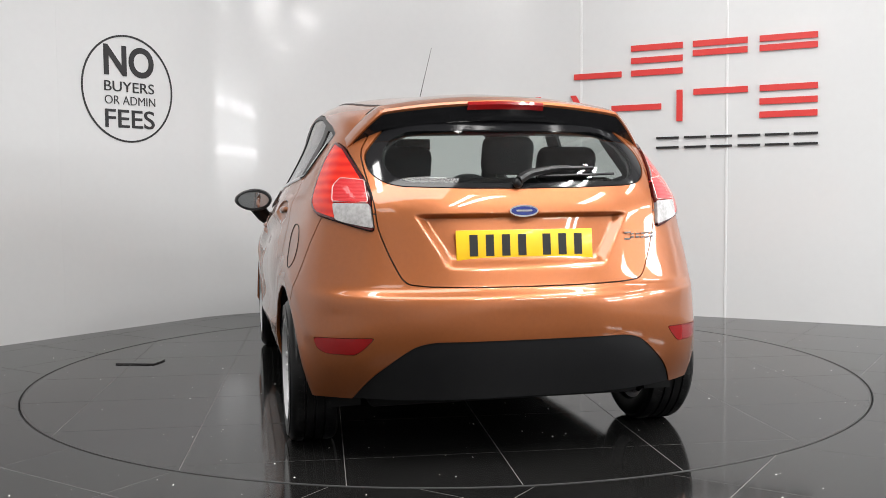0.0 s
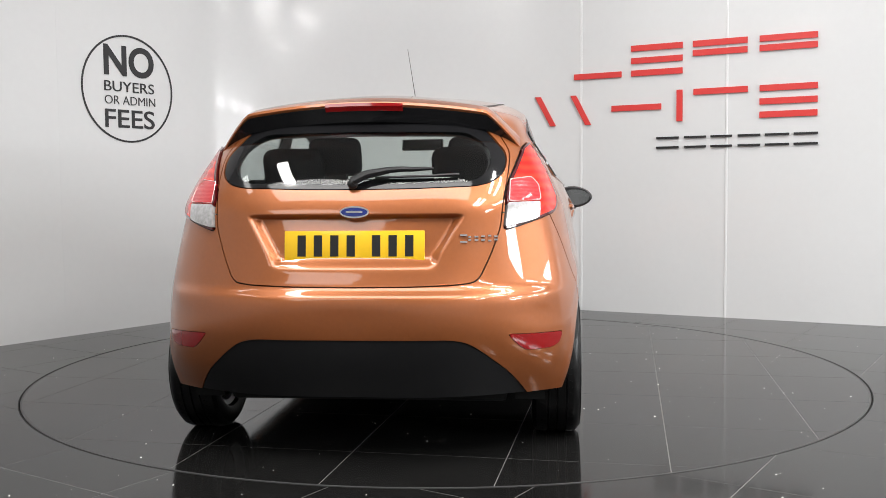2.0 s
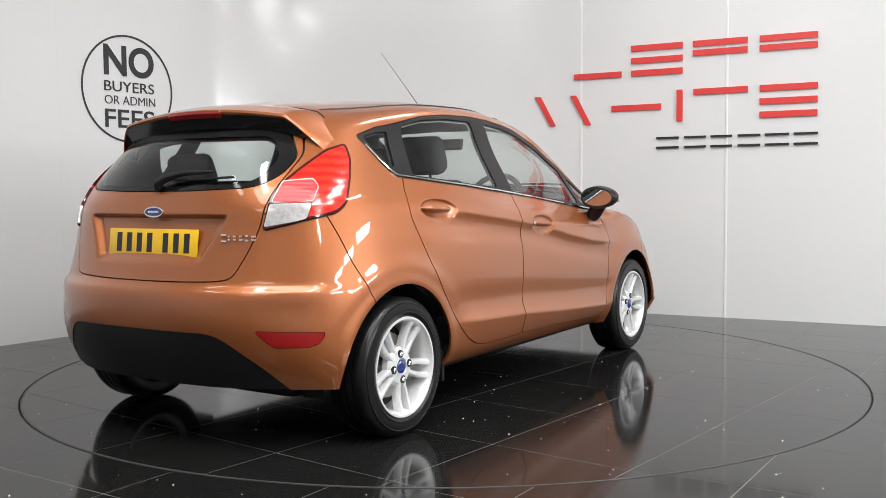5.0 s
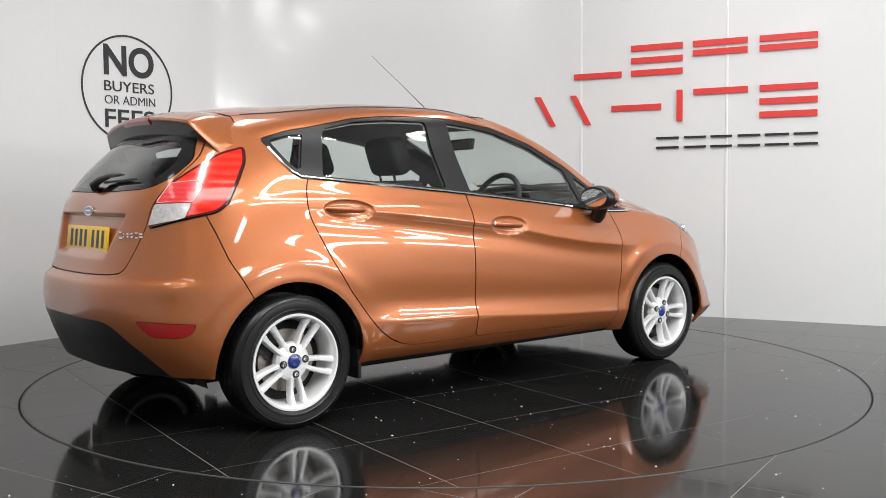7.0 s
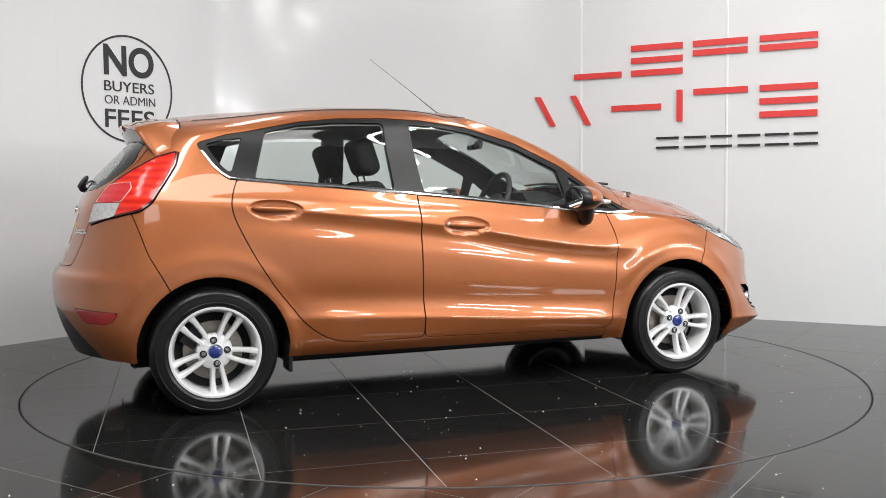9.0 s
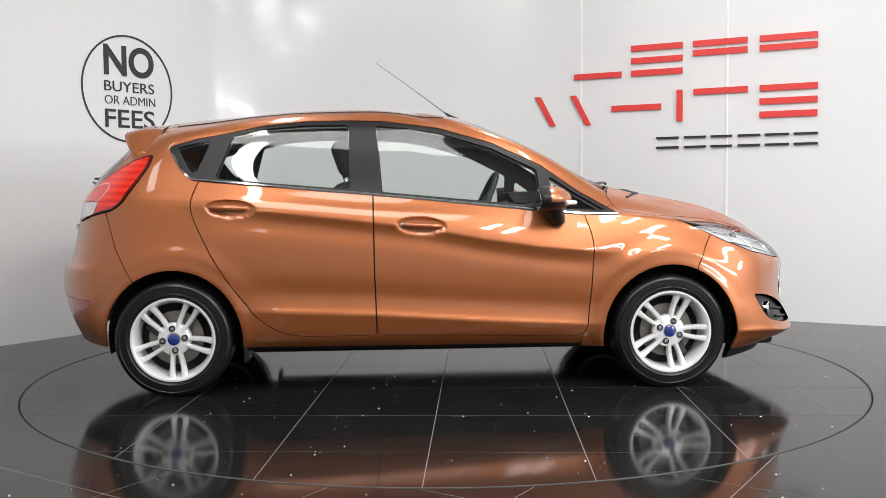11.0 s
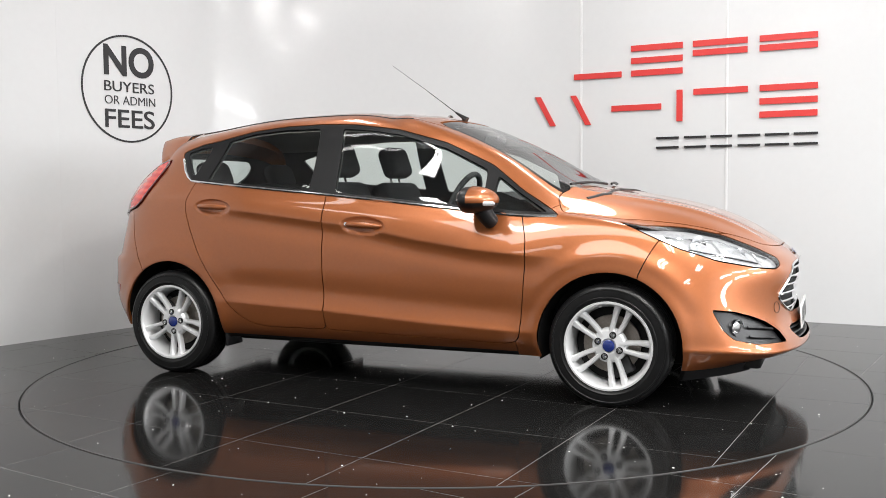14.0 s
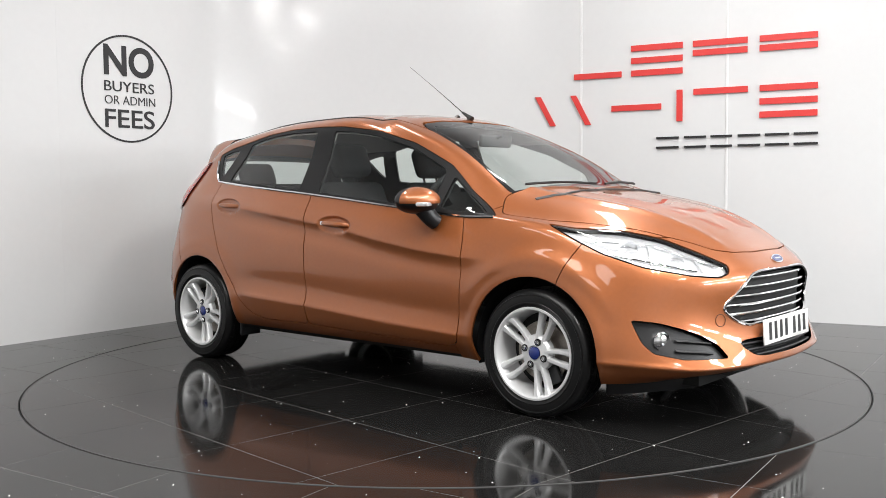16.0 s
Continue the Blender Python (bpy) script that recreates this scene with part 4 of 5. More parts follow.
box(bm, -.0145, -.0125, -.115, .115, -.027, .027)
part("mirror_face", bm, MIRROR, mir, smooth=False)
bm = bmesh.new()
tube(bm, [(.01, 0, 0.02), (.03, 0, .035), (.045, 0, .04)], .010, 8)
part("stalk", bm, TRIM, mir)

# ---- exterior fittings ----
for sgn in (-1, 1):
    S = np.array((1, sgn, 1))
    # bright strip along the waistline
    bm = bmesh.new()
    line = [(-1.262, 1.205), (-1.215, 1.133), (-1.185, 1.10), (-1.15, 1.077), (-1.05, 1.067)] + [(x, float(np.interp(x, [-.92, -.26, .08, .48, .80, .985], [1.055, .997, .963, .921, .888, .887]))) for x in np.linspace(-.92, .985, 26)]
    tube(bm, [Vector(on_skin(x, z, "side", SIDEZ, .003)[0] * S) for x, z in line], .0068, 6)
    part("waist_strip", bm, CHROME, car, "polished metal waist strip")
    # door handles
    for hx, hz, hname in ((-.955, .934, "rear"), (-.015, .840, "front")):
        p, n = on_skin(hx, hz + .055, "side", SIDEZ)
        bm = bmesh.new()
        pts = [Vector((t * .112, 0.003 + .020 * (1 - t * t) ** .5, -.045 * t * .112)) for t in np.linspace(-1, 1, 15)]
        tube(bm, pts, [.004 + .0125 * (1 - t * t) ** .4 for t in np.linspace(-1, 1, 15)], 10)
        if sgn < 0:
            bmesh.ops.transform(bm, matrix=Matrix.Diagonal((1, -1, 1, 1)), verts=bm.verts)
            bmesh.ops.reverse_faces(bm, faces=bm.faces)
        h = part("door_handle", bm, PAINT, car, "copper-painted pull handle", m=Matrix.Translation((hx, sgn * (p[1] - .006), hz)))
        if hname == "front":
            bm = bmesh.new()
            rings = lathe(bm, [(.011, 0), (.010, .004), (.003, .005)], 20, Matrix.Rotation(radians(90 if sgn < 0 else -90), 4, "X"))
            bm.faces.new(rings[-1])
            part("lock_barrel", bm, CHROME, h, m=Matrix.Translation((-.095, sgn * .020, .006)))
    # door mirror: black shell, painted cap over its front and top
    def pod(grow):
        b = bmesh.new()
        bmesh.ops.create_uvsphere(b, u_segments=32, v_segments=20, radius=1)
        for v in b.verts:
            x, y, z = v.co
            v.co = (max(-.042, x * (.120 + grow) * (1 - .22 * y * sgn)), y * (.107 + grow), z * (.064 + grow) * (1 - .12 * y * sgn))
        return b

    bm = pod(0.0)
    hood = part("door_mirror", bm, BLACK, car, "copper-capped door mirror on a black foot", m=Matrix.Translation((.604, sgn * .903, .966)))
    bm = pod(0.002)
    bmesh.ops.bisect_plane(bm, geom=bm.verts[:] + bm.edges[:] + bm.faces[:], plane_co=(0, 0, -.014), plane_no=(0, 0, 1), clear_inner=True)
    bmesh.ops.bisect_plane(bm, geom=bm.verts[:] + bm.edges[:] + bm.faces[:], plane_co=(.004, 0, 0), plane_no=(1, 0, 0), clear_inner=True)
    part("cap", bm, PAINT, hood)
    bm = bmesh.new()
    tube(bm, [(.035, -sgn * .02, -.035), (.050, -sgn * .045, -.072), (.060, -sgn * .060, -.092), (.068, -sgn * .080, -.108)], [.046, .042, .040, .038], 14)
    part("foot", bm, BLACK, hood)
    bm = bmesh.new()
    box(bm, .025, .085, -.066, .066, -.032, -.010, .009)
    part("indicator", bm, CLEAR_LENS, hood, "clear indicator lens", m=Matrix.Translation((.035, sgn * .035, .004)) @ Matrix.Rotation(radians(-sgn * 22), 4, "Z"))
    bm = bmesh.new()
    prism(bm, [(.088 * math.cos(a), .047 * math.sin(a)) for a in np.linspace(0, 2 * math.pi, 36, endpoint=False)], -.002, .002, Matrix(((0, 0, 1, 0), (1, 0, 0, 0), (0, 1, 0, 0), (0, 0, 0, 1))))
    bmesh.ops.recalc_face_normals(bm, faces=bm.faces)
    part("mirror_face", bm, MIRROR, hood, m=Matrix.Translation((-.0445, 0, 0)) @ Matrix.Rotation(radians(-5), 4, "Y"))
    # roof joint moulding
    bm = bmesh.new()
    tube(bm, [Vector(on_skin(x, float(np.interp(x, [-1.3, -1.1, -.8, -.3, .1], [.43, .475, .512, .520, .505])), "top", lambda P: P[:, 2] > 1.2, -.001)[0] * S) for x in np.linspace(-1.28, .12, 30)], .0055, 6)
    part("roof_moulding", bm, BLACK, car)

# tailgate spoiler with high brake lamp
def spoiler_section(y):
    e = max(0, abs(y) - .47) / .133
    xt = -1.585 + .19 * y * y + .055 * e ** 1.5
    zt = 1.358 - .16 * y * y - .109 * e ** 1.2
    xl = -1.345 - .02 * e ** 2
    zl = 1.3935 - .22 * y * y - .085 * e ** 1.2
    top = [(xl + (xt - xl) * t, y, zl + (zt - zl) * t + .012 * math.sin(math.pi * t) * (1 - .5 * e)) for t in np.linspace(0, 1, 8)]
    back = [(xt - .004, y, zt - .010), (xt + .002, y, zt - .018)]
    under = [(xt + .004, y, zt - .019), (xt + .030, y, zt - .075 + .045 * e), (xt + .075, y, zt - .095 + .055 * e)]
    return top, back, under, (xl - .01, y, zl - .06)


def strip(rows, closed):
    b = bmesh.new()
    vs = [[b.verts.new(v) for v in r] for r in rows]
    n = len(vs[0])
    for p, q in zip(vs, vs[1:]):
        for i in range(n if closed else n - 1):
            b.faces.new((p[i], q[i], q[(i + 1) % n], p[(i + 1) % n]))
    if closed:
        b.faces.new(vs[0])
        b.faces.new(vs[-1][::-1])
        bmesh.ops.recalc_face_normals(b, faces=b.faces)
    return b


YS = np.linspace(-.603, .603, 57)
secs = [spoiler_section(y) for y in YS]
spoiler = part("spoiler", strip([t + b + [u[2], f] for t, b, u, f in secs], True), PAINT, car, "copper roof spoiler with black underside")
part("underside", strip([[(x - .003, y, z) for x, y, z in u] + [(u[2][0] + .01, u[2][1], u[2][2] + .02), (u[0][0] + .01, u[0][1], u[0][2] + .002)] for (t, b, u, f), y in zip(secs, YS) if abs(y) < .585], True), GLOSS_BLACK, spoiler)
bm = bmesh.new()
tube(bm, [Vector(t[0]) + Vector((.003, 0, .001)) for t, b, u, f in secs], .0035, 6)
part("spoiler_joint", bm, DARK, spoiler)
bm = strip([[(x0 - .007, y, z0 - .004), (x0 - .009, y, z0 - .016), (x0 + .002, y, z0 - .034), (x0 + .02, y, z0 - .03), (x0 + .02, y, z0 - .006)] for x0, z0, y in [(spoiler_section(y)[0][-1][0], spoiler_section(y)[0][-1][2], y) for y in np.linspace(-.152, .152, 15)]], True)
part("brake_lamp", bm, RED_DEEP, spoiler, "red high-level brake lamp")

# aerial
bm = bmesh.new()
tube(bm, [(.225, 0, 1.415), (.20, 0, 1.437), (.16, 0, 1.462)], [.022, .011, .006], 10)
aerial = part("aerial", bm, BLACK, car)
bm = bmesh.new()
tube(bm, [(.16, 0, 1.462), (-.04, 0, 1.61), (-.243, 0, 1.754)], [.0028, .0016, .0011], 8)
part("mast", bm, BLACK, aerial)

# rear wiper: arm over a slim blade
def on_gate(y, z, lift):
    p, nn = on_skin(abs(y), z, "rear", REARZ, lift)
    return (p[0], y, p[2])


bm = bmesh.new()
tube(bm, [on_gate(.012 - .30 * t, float(np.interp(t, [0, .18, .5, 1], [1.033, 1.058, 1.074, 1.075])), .030) for t in np.linspace(0, 1, 12)], [.017, .017, .016, .015, .0135, .012, .011, .010, .009, .008, .007, .005], 8)
bmesh.ops.create_uvsphere(bm, u_segments=12, v_segments=8, radius=.020, matrix=Matrix.Translation(on_gate(.012, 1.030, .016)))
wiper = part("rear_wiper", bm, BLACK, car, "black rear wiper resting on the glass")
bm = bmesh.new()
tube(bm, [on_gate(-.07 - .31 * t, 1.054 + .010 * t, .012) for t in np.linspace(0, 1, 12)], .0055, 6)
part("blade", bm, BLACK, wiper)


def badge(x, y, z, tilt, w, h, yaw):
    bm = bmesh.new()
    el = lambda a, b: [(a * math.cos(t), b * math.sin(t)) for t in np.linspace(0, 2 * math.pi, 36, endpoint=False)]
    m = Matrix(((0, 0, 1, 0), (1, 0, 0, 0), (0, 1, 0, 0), (0, 0, 0, 1)))
    prism(bm, el(w / 2, h / 2), 0, .006, m)
    bmesh.ops.recalc_face_normals(bm, faces=bm.faces)
    b = part("badge", bm, CHROME, car, "blue oval badge in a bright ring", m=Matrix.Translation((x, y, z)) @ Matrix.Rotation(radians(yaw), 4, "Z") @ Matrix.Rotation(radians(tilt), 4, "Y"))
    bm = bmesh.new()
    prism(bm, el(w / 2 - .006, h / 2 - .006), .004, .0075, m)
    bmesh.ops.recalc_face_normals(bm, faces=bm.faces)
    part("field", bm, BADGE_BLUE, b)
    bm = bmesh.new()
    prism(bm, rounded([(-w * .28, -.003), (w * .28, -.003), (w * .28, .004), (-w * .28, .004)], .003), .007, .0085, m)
    bmesh.ops.recalc_face_normals(bm, faces=bm.faces)
    part("bar", bm, CHROME, b)


p, n = on_skin(0, .937, "rear", REARZ, .001)
badge(p[0], 0, .935, -8, .110, .045, 180)
p, n = on_skin(0, .690, "front", FRONTZ, .001)
badge(p[0] - .002, 0, .690, -38, .115, .045, 0)
# bright script badge, as plain bars
bm = bmesh.new()
for k, (dy, wdt, hgt) in enumerate(((.0, .030, .030), (.030, .014, .018), (.052, .018, .018), (.076, .018, .020), (.100, .016, .024), (.122, .018, .018))):
    y = -.385 - dy
    p, n = on_skin(abs(y), .838, "rear", REARZ, .001)
    box(bm, p[0] - .004, p[0] + .006, y - wdt, y - .004, .838 - hgt / 2, .838 - hgt / 2 + .006)
    box(bm, p[0] - .004, p[0] + .006, y - wdt, y - .004, .838 + hgt / 2 - .006, .838 + hgt / 2)
part("script_badge", bm, CHROME, car, "bright script badge")


def plate(x, z, tilt, yaw, mat, label):
    bm = bmesh.new()
    box(bm, 0, .008, -.26, .26, -.0555, .0555, .002)
    b = part("number_plate", bm, mat, car, label, m=Matrix.Translation((x, 0, z)) @ Matrix.Rotation(radians(yaw), 4, "Z") @ Matrix.Rotation(radians(tilt), 4, "Y"))
    y = -.218
    for k in range(7):
        bm = bmesh.new()
        box(bm, .0075, .0088, y + .007, y + .038, -.039, .039, .0)
        part("character_bar", bm, INK, b, smooth=False)
        y += .061 + (.033 if k == 3 else 0)
    return b


p, n = on_skin(0, .81, "rear", REARZ, .001)
plate(p[0] - .001, .812, -6, 180, YELLOW, "yellow rear plate with black bars")
plate(2.052, .386, -3, 0, WHITE_PLATE, "white front plate with black bars")

# ---- grille, lower intake, fog lamp pockets ----
def inside(poly, y, z):
    return signed(np.array([[abs(y), z]]), rounded(poly, .03))[0] < 0


def slats(name, poly, zs, mat, thick, depth, back):
    for z in zs:
        ys = [y for y in np.linspace(0, .5, 101) if inside(poly, y, z)]
        if not ys:
            continue
        ym = ys[-1]
        bm = bmesh.new()
        rows = []
        for y in np.linspace(-ym, ym, 25):
            p, n = on_skin(abs(y), z, "front", FRONTZ)
            x = p[0] - back
            rows.append([bm.verts.new(v) for v in ((x, y, z + thick / 2), (x + .003, y, z), (x, y, z - thick / 2), (x - depth, y, z - thick * .3), (x - depth, y, z + thick * .5))])
        for a, b in zip(rows, rows[1:]):
            for i in range(5):
                bm.faces.new((a[i], b[i], b[(i + 1) % 5], a[(i + 1) % 5]))
        bmesh.ops.recalc_face_normals(bm, faces=bm.faces)
        part(name, bm, mat, grille)


bm = bmesh.new()
el = [q for q in rounded(GRILLE, .03) if q[0] > .0]
loop = [(y, z) for y, z in el] + [(-y, z) for y, z in el[::-1]]
pts = []
for y, z in loop:
    p, n = on_skin(abs(y), z, "front", FRONTZ, .001)
    pts.append((p[0], y, z))
tube(bm, pts, .0065, 8, closed=True)
grille = part("grille", bm, CHROME, car, "chrome-slatted grille in a bright surround")
slats("slat", GRILLE, [.625, .587, .549, .511, .473, .437], CHROME, .011, .03, .012)
slats("lower_slat", LOWER, [.345, .320, .296], BLACK, .010, .03, .012)
panel("intake_back", grille_cut, DARK, car, lift=-0.035, thick=-0.034)
panel("lower_intake_back", lower_cut, DARK, car, lift=-0.035, thick=-0.034)
fp = panel("fog_lamp_pocket", fog_cut, BLACK, car, "black fog lamp surround", sides="each", lift=-0.022, thick=-0.023)
for sgn, parent in zip((-1, 1), fp):
    p, n = on_skin(.775, .388, "nose", None, -.028)
    d = Vector(n * np.array((1, sgn, 1)))
    q = Vector((d.x, d.y * .6, 0)).normalized().to_track_quat("Z", "Y").to_matrix().to_4x4()
    bm = bmesh.new()
    rings = lathe(bm, [(.040, -.02), (.040, .012), (.036, .015), (.034, .008)], 28)
    rings = lathe(bm, [(.034, .006), (.020, .013), (.004, .015)], 28)
    bm.faces.new(rings[-1])
    part("fog_lamp", bm, CHROME, parent, m=Matrix.Translation((p[0], sgn * p[1], p[2])) @ q)
    for zz in (.385, .345):
        bm = bmesh.new()
        pts = []
        for h in np.linspace(.83, 1.0, 8):
            p, n = on_skin(h, zz - .10 * (h - .83), "nose", None, -.012)
            pts.append(Vector(p * np.array((1, sgn, 1))))
        tube(bm, pts, .006, 6)
        part("fin", bm, BLACK, parent)
# reflector bowls and chrome lines in the headlamps
for sgn, parent in zip((-1, 1), covers):
    for h, z, r in ((.665, .765, .056), (.865, .715, .044)):
        p, n = on_skin(h, z, "nose", None, -.032)
        q = Vector((.85, sgn * .5, .1)).normalized().to_track_quat("Z", "Y").to_matrix().to_4x4()
        bm = bmesh.new()
        rings = lathe(bm, [(r, .014), (r * .97, .012), (r * .8, -.004), (r * .5, -.014), (r * .25, -.016), (r * .25, .004), (r * .05, .008)], 28)
        part("reflector_bowl", bm, CHROME, parent, m=Matrix.Translation((p[0], sgn * p[1], p[2])) @ q)
    for h0, z0, h1, z1 in ((.52, .800, .80, .775), (.60, .742, .95, .672), (.80, .772, 1.04, .690), (.955, .715, .975, .665), (.765, .775, .755, .700)):
        bm = bmesh.new()
        pts = []
        for t in np.linspace(0, 1, 8):
            p, n = on_skin(h0 + (h1 - h0) * t, z0 + (z1 - z0) * t, "nose", None, -.014)
            pts.append(Vector(p * np.array((1, sgn, 1))))
        tube(bm, pts, .0045, 6)
        part("inner_trim", bm, CHROME if h1 - h0 > .1 else CLEAR_LENS, parent)
# towing eye cover
for sgn in (-1,):
    p, n = on_skin(1.045, .455, "nose", None, .0015)
    d = Vector(n * np.array((1, sgn, 1)))
    bm = bmesh.new()
    tube(bm, [(.026 * math.cos(a), .026 * math.sin(a), 0) for a in np.linspace(0, 2 * math.pi, 32, endpoint=False)], .0012, 5, closed=True)
    part("towing_cover_joint", bm, DARK, car, m=Matrix.Translation((p[0], sgn * p[1], p[2])) @ d.to_track_quat("Z", "Y").to_matrix().to_4x4())
# fuel flap on the far flank
bm = bmesh.new()
pts = []
for a in np.linspace(0, 2 * math.pi, 36, endpoint=False):
    p, n = on_skin(-1.345 + .085 * math.cos(a), .80 + .085 * math.sin(a), "side", SIDEZ, .0005)
    pts.append(Vector(p))
tube(bm, pts, .002, 5, closed=True)
part("fuel_flap_joint", bm, DARK, car)
# screen wipers and cowl
for y0, y1 in ((-.52, .02), (.10, .52)):
    bm = bmesh.new()
    pts = []
    for t in np.linspace(0, 1, 10):
        y = y0 + (y1 - y0) * t
        p, n = on_skin(abs(y), 1.027 + .008 * math.sin(t * math.pi), "front", lambda P: P[:, 0] > .05, .015)
        pts.append((p[0], y, p[2]))
    tube(bm, pts, .007, 6)
    part("screen_wiper", bm, BLACK, car)
bm = bmesh.new()
pts = []
for y in np.linspace(-.58, .58, 30):
    p, n = on_skin(abs(y), float(np.interp(abs(y), [0, .3, .5, .58], [1.011, 1.004, .985, .968])), "front", lambda P: P[:, 0] > .05, 0.0)
    pts.append((p[0] + .004, y, p[2] - .002))
tube(bm, pts, .009, 8)
part("cowl_seal", bm, BLACK, car)

# ---- signs on the wall ----
def wall_pose(s, z, lift=0.0):
    """Frame on the wall: x along it (to the right as seen), y up, z out of it."""
    p, n, q = on_wall(s)
    o = p + n * lift
    return Matrix(((q[0], 0, n[0], o[0]), (q[1], 0, n[1], o[1]), (0, 1, 0, z), (0, 0, 0, 1)))


def bent_bar(bm, s0, s1, z0, z1, depth=0.018, lean=0.0, off=0.006):
    """A bar that follows the wall; lean shifts its upper edge along."""
    n = max(2, int(abs(s1 - s0) / .05) + 1)
    cols = []
    for s in np.linspace(s0, s1, n):
        col = []
        for ds, z, d in ((0, z0, off), (lean, z1, off), (lean, z1, depth), (0, z0, depth)):
            m = wall_pose(s + ds, z, d)
            col.append(bm.verts.new(m.translation))
        cols.append(col)
    for a, b in zip(cols, cols[1:]):
        for i in range(4):
            bm.faces.new((a[i], b[i], b[(i + 1) % 4], a[(i + 1) % 4]))
    bm.faces.new(cols[0])
    bm.faces.new(cols[-1][::-1])
    bmesh.ops.recalc_face_normals(bm, faces=bm.faces)


T = 0.047
ROWS = ((2.163, 1.918), (1.791, 1.544))
logo = tagged(new("wall_logo"), "raised red and black bar shapes fixed to the white wall", "wall sign")


def glyph(bars, mat=SIGN_RED, name="logo_shape"):
    for s0, s1, z0, z1, lean in bars:
        bm = bmesh.new()
        bent_bar(bm, s0, s1, z0, z1, lean=lean)
        part(name, bm, mat, logo, smooth=False)


def three(s0, s1, top, low, rows=(0, 1, 2)):
    zs = (top - T, (top + low) / 2 - T / 2, low)
    return [(s0, s1, zs[r], zs[r] + T, 0) for r in rows]


t0, l0 = ROWS[0]
t1, l1 = ROWS[1]
glyph([(8.108, 8.513, l0, l0 + T, 0)])
glyph(three(8.593, 9.007, t0, l0))
for s in (9.086, 9.588):
    glyph(three(s, s + .414, t0, l0 + .055, (0, 1)))
glyph([(7.90, 7.95, l1, t1, -.13), (8.205, 8.255, l1, t1, -.13)])
glyph(three(8.429, 8.839, t1 - .1, l1 + .1, (1,)))
glyph([(8.961, 9.008, l1, t1, 0)])
glyph([(9.093, 9.505, t1 - T, t1, 0)])
glyph(three(9.592, 10.006, t1, l1))
for s0, s1 in ((8.80, 8.98), (9.021, 9.193), (9.227, 9.391), (9.433, 9.601), (9.634, 9.809), (9.841, 10.012)):
    glyph([(s0, s1, 1.408, 1.425, 0), (s0, s1, 1.332, 1.349, 0)], SIGN_BLACK, "small_logo_shape")


def lettering(text, s0, s1, z0, z1, weight, parent):
    cu = bpy.data.curves.new("lettering", "FONT")
    cu.body, cu.offset, cu.extrude, cu.resolution_u = text, weight, 0.002, 6
    tmp = new("lettering", cu)
    bpy.context.view_layer.update()
    me = bpy.data.meshes.new_from_object(tmp.evaluated_get(bpy.context.evaluated_depsgraph_get()))
    bpy.data.objects.remove(tmp)
    co = np.array([v.co for v in me.vertices])
    lo, hi = co.min(0), co.max(0)
    for v in me.vertices:
        v.co = ((v.co.x - lo[0]) / (hi[0] - lo[0]) * (s1 - s0), (v.co.y - lo[1]) / (hi[1] - lo[1]) * (z1 - z0), v.co.z)
    me.materials.clear()
    me.materials.append(SIGN_BLACK)
    ob = new("lettering", me)
    ob.parent = parent
    ob.matrix_basis = wall_pose(s0, z0, .004)


notice = tagged(new("wall_notice"), "round black-outlined notice reading no buyers or admin fees", "wall sign")
bm = bmesh.new()
lathe(bm, [(.398, .002), (.398, .005), (.384, .005), (.384, .002)], 96, wall_pose(4.237, 1.790, 0.0))
part("ring", bm, SIGN_BLACK, notice, smooth=False)
lettering("NO", 4.030, 4.466, 1.880, 2.108, .026, notice)
lettering("BUYERS", 4.028, 4.464, 1.766, 1.842, .0, notice)
lettering("OR ADMIN", 4.030, 4.472, 1.672, 1.735, -.01, notice)
lettering("FEES", 4.029, 4.462, 1.499, 1.636, .008, notice)

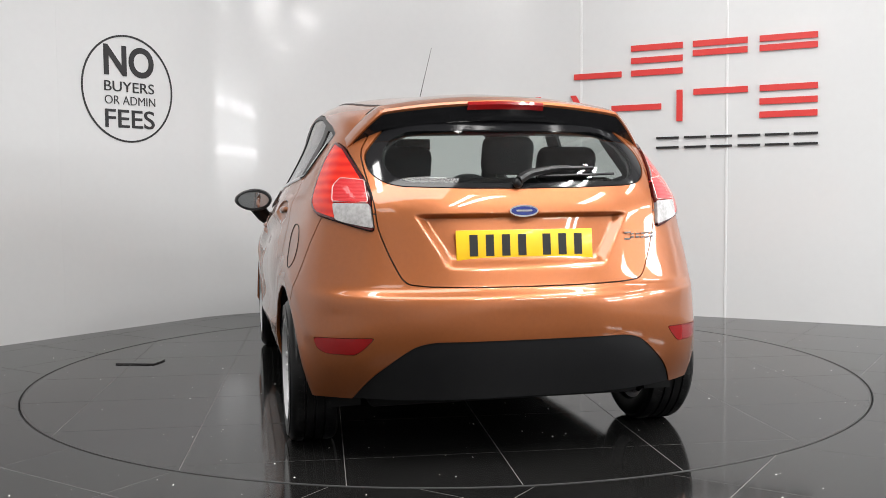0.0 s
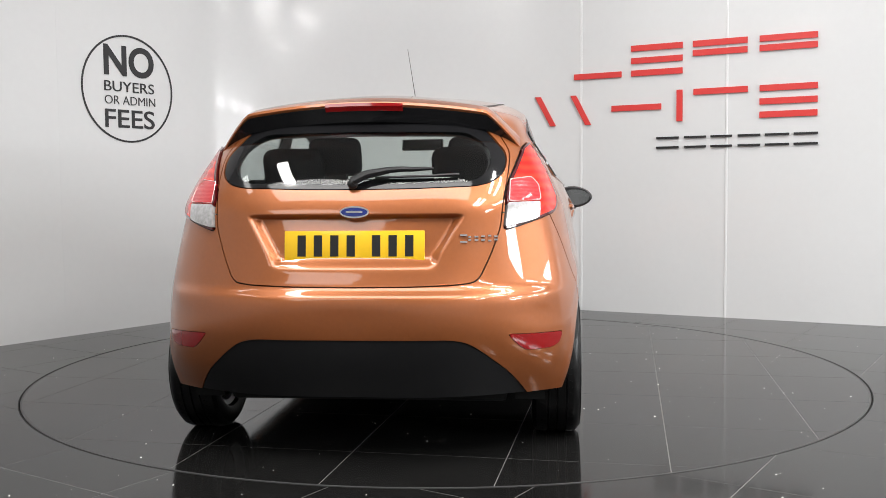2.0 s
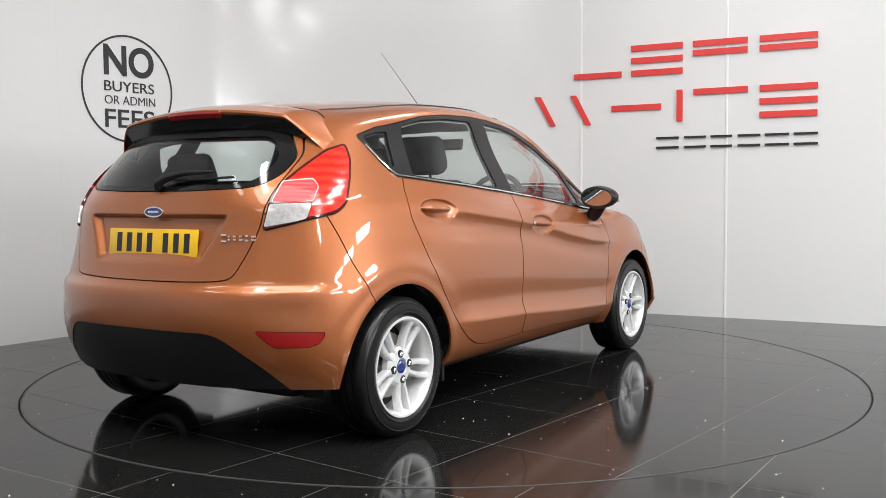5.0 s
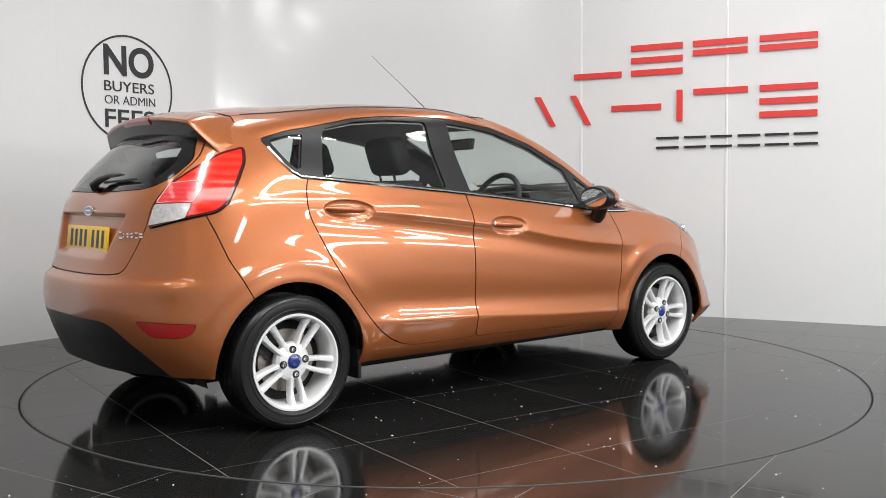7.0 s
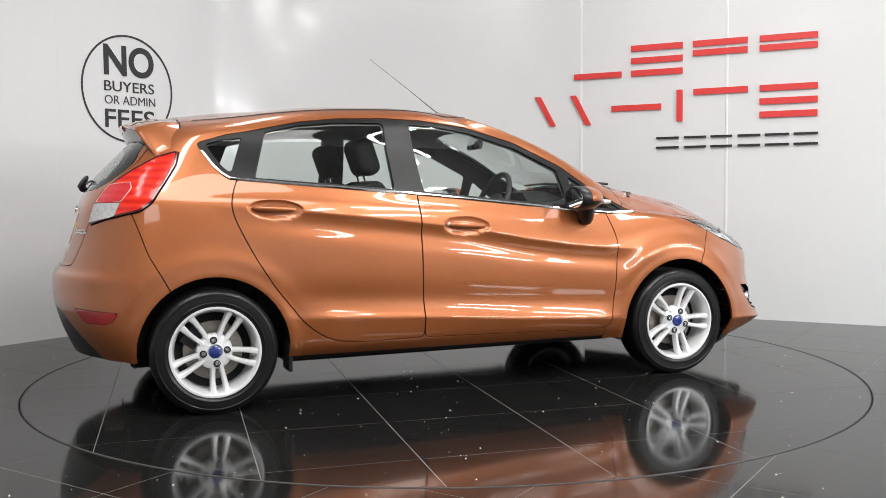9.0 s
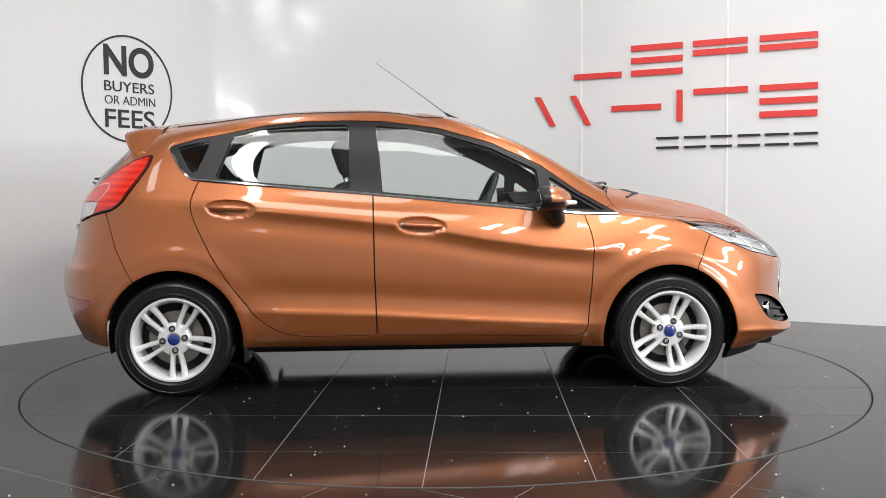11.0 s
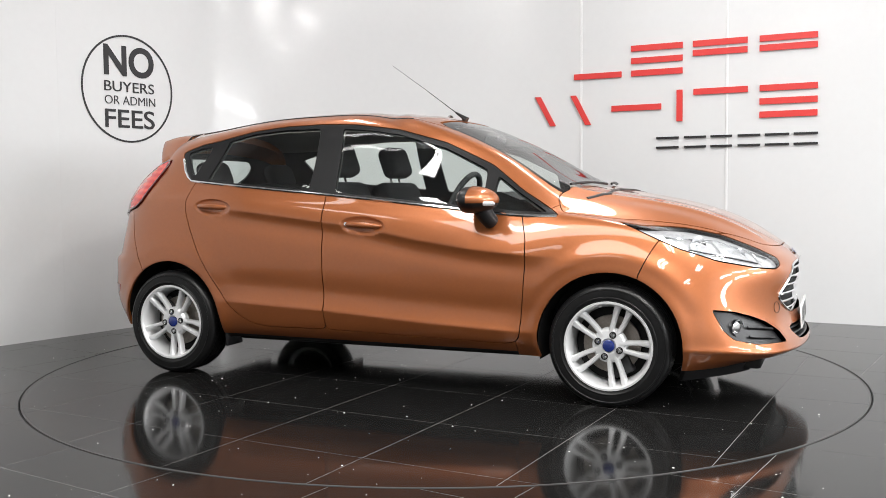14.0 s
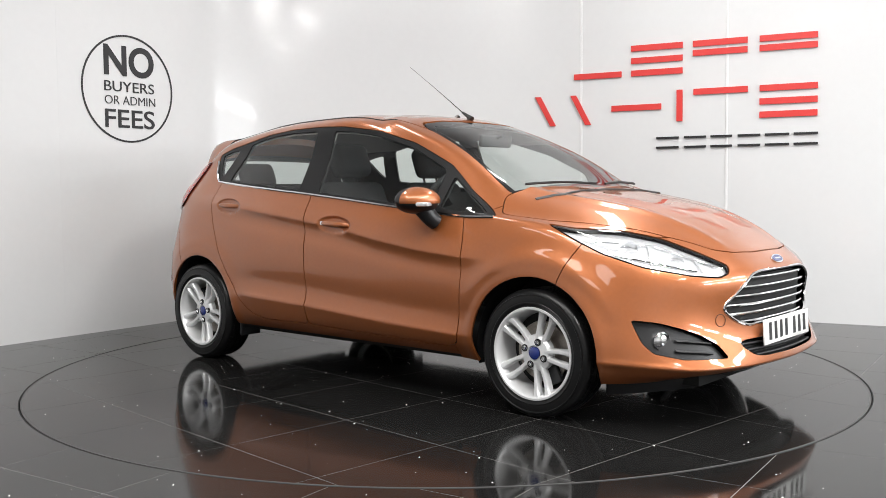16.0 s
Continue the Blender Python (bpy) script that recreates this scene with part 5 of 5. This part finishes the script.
# ---- crumbs and specks on the polished floor ----
def specks(name, count, seed, pick, parent=None):
    rnd = random.Random(seed)
    bm = bmesh.new()
    for _ in range(count):
        x, y = pick(rnd)
        r = rnd.choice((.0014, .0018, .0025, .0025, .0042))
        a0 = rnd.random() * 6
        vs = [(x + r * (.7 + .6 * rnd.random()) * math.cos(a0 + k * 1.257), y + r * (.7 + .6 * rnd.random()) * math.sin(a0 + k * 1.257)) for k in range(5)]
        low = [bm.verts.new((a, b, 0.0)) for a, b in vs]
        topv = bm.verts.new((x, y, r * .8))
        for k in range(5):
            bm.faces.new((low[k], low[(k + 1) % 5], topv))
    ob = part(name, bm, PAPER, parent, smooth=False)
    return ob


PAPER = material("pale_grit", (0.75, 0.74, 0.72), 0.8)


def on_table(r):
    a, d = r.random() * 6.283, 2.2 * r.random() ** .5
    return d * math.cos(a), d * math.sin(a)


def on_floor(r):
    while True:
        x, y = r.uniform(-2.6, 2.8), r.uniform(-3.6, 2.0)
        if math.hypot(x, y) > 2.27 and y < 1.5 - .2 * abs(x):
            return x, y


tagged(specks("table_grit", 240, 3, on_table, turntable), "scattered pale grit on dark tiles", kind="stuff")
tagged(specks("floor_grit", 200, 5, on_floor), "scattered pale grit on the dark floor", "grit", kind="stuff")
bm = bmesh.new()
tube(bm, [(.602, 1.866, .004), (.57, 1.76, .004), (.53, 1.646, .004), (.60, 1.61, .004), (.66, 1.59, .004)], .004, 6)
part("cable", bm, BLACK, turntable, "thin black cable lying on the tiles")


def motions():
    # turn of the table and car, degrees, every half second
    TURN = ((0, 102.94), (.5, 98.43), (1, 93.82), (1.5, 89.21), (2, 84.66), (2.5, 80.13), (3, 75.59), (3.5, 71.04), (4, 66.46), (6.5, 43.86), (7, 39.42), (7.5, 34.86), (8, 30.31), (8.5, 25.82), (9, 21.34), (11.5, -.97), (12, -5.39), (12.5, -9.75), (13, -14.04), (13.5, -18.37), (14, -22.74), (14.5, -27.17), (15, -31.56), (15.5, -36.09), (16, -40.7))
    tt, aa = np.array(TURN).T
    rows = []
    for k in range(33):
        a = float(np.interp(k / 2, tt, aa))
        rows.append((k / 2, a))
    walk(turntable, [(t, pose(0, 0, 0, 0, 0, a)) for t, a in rows])
    walk(car, [(t, pose(0, 0, 0, 0, 0, a) @ pose(-.1397, .1472, 0)) for t, a in rows])


motions()
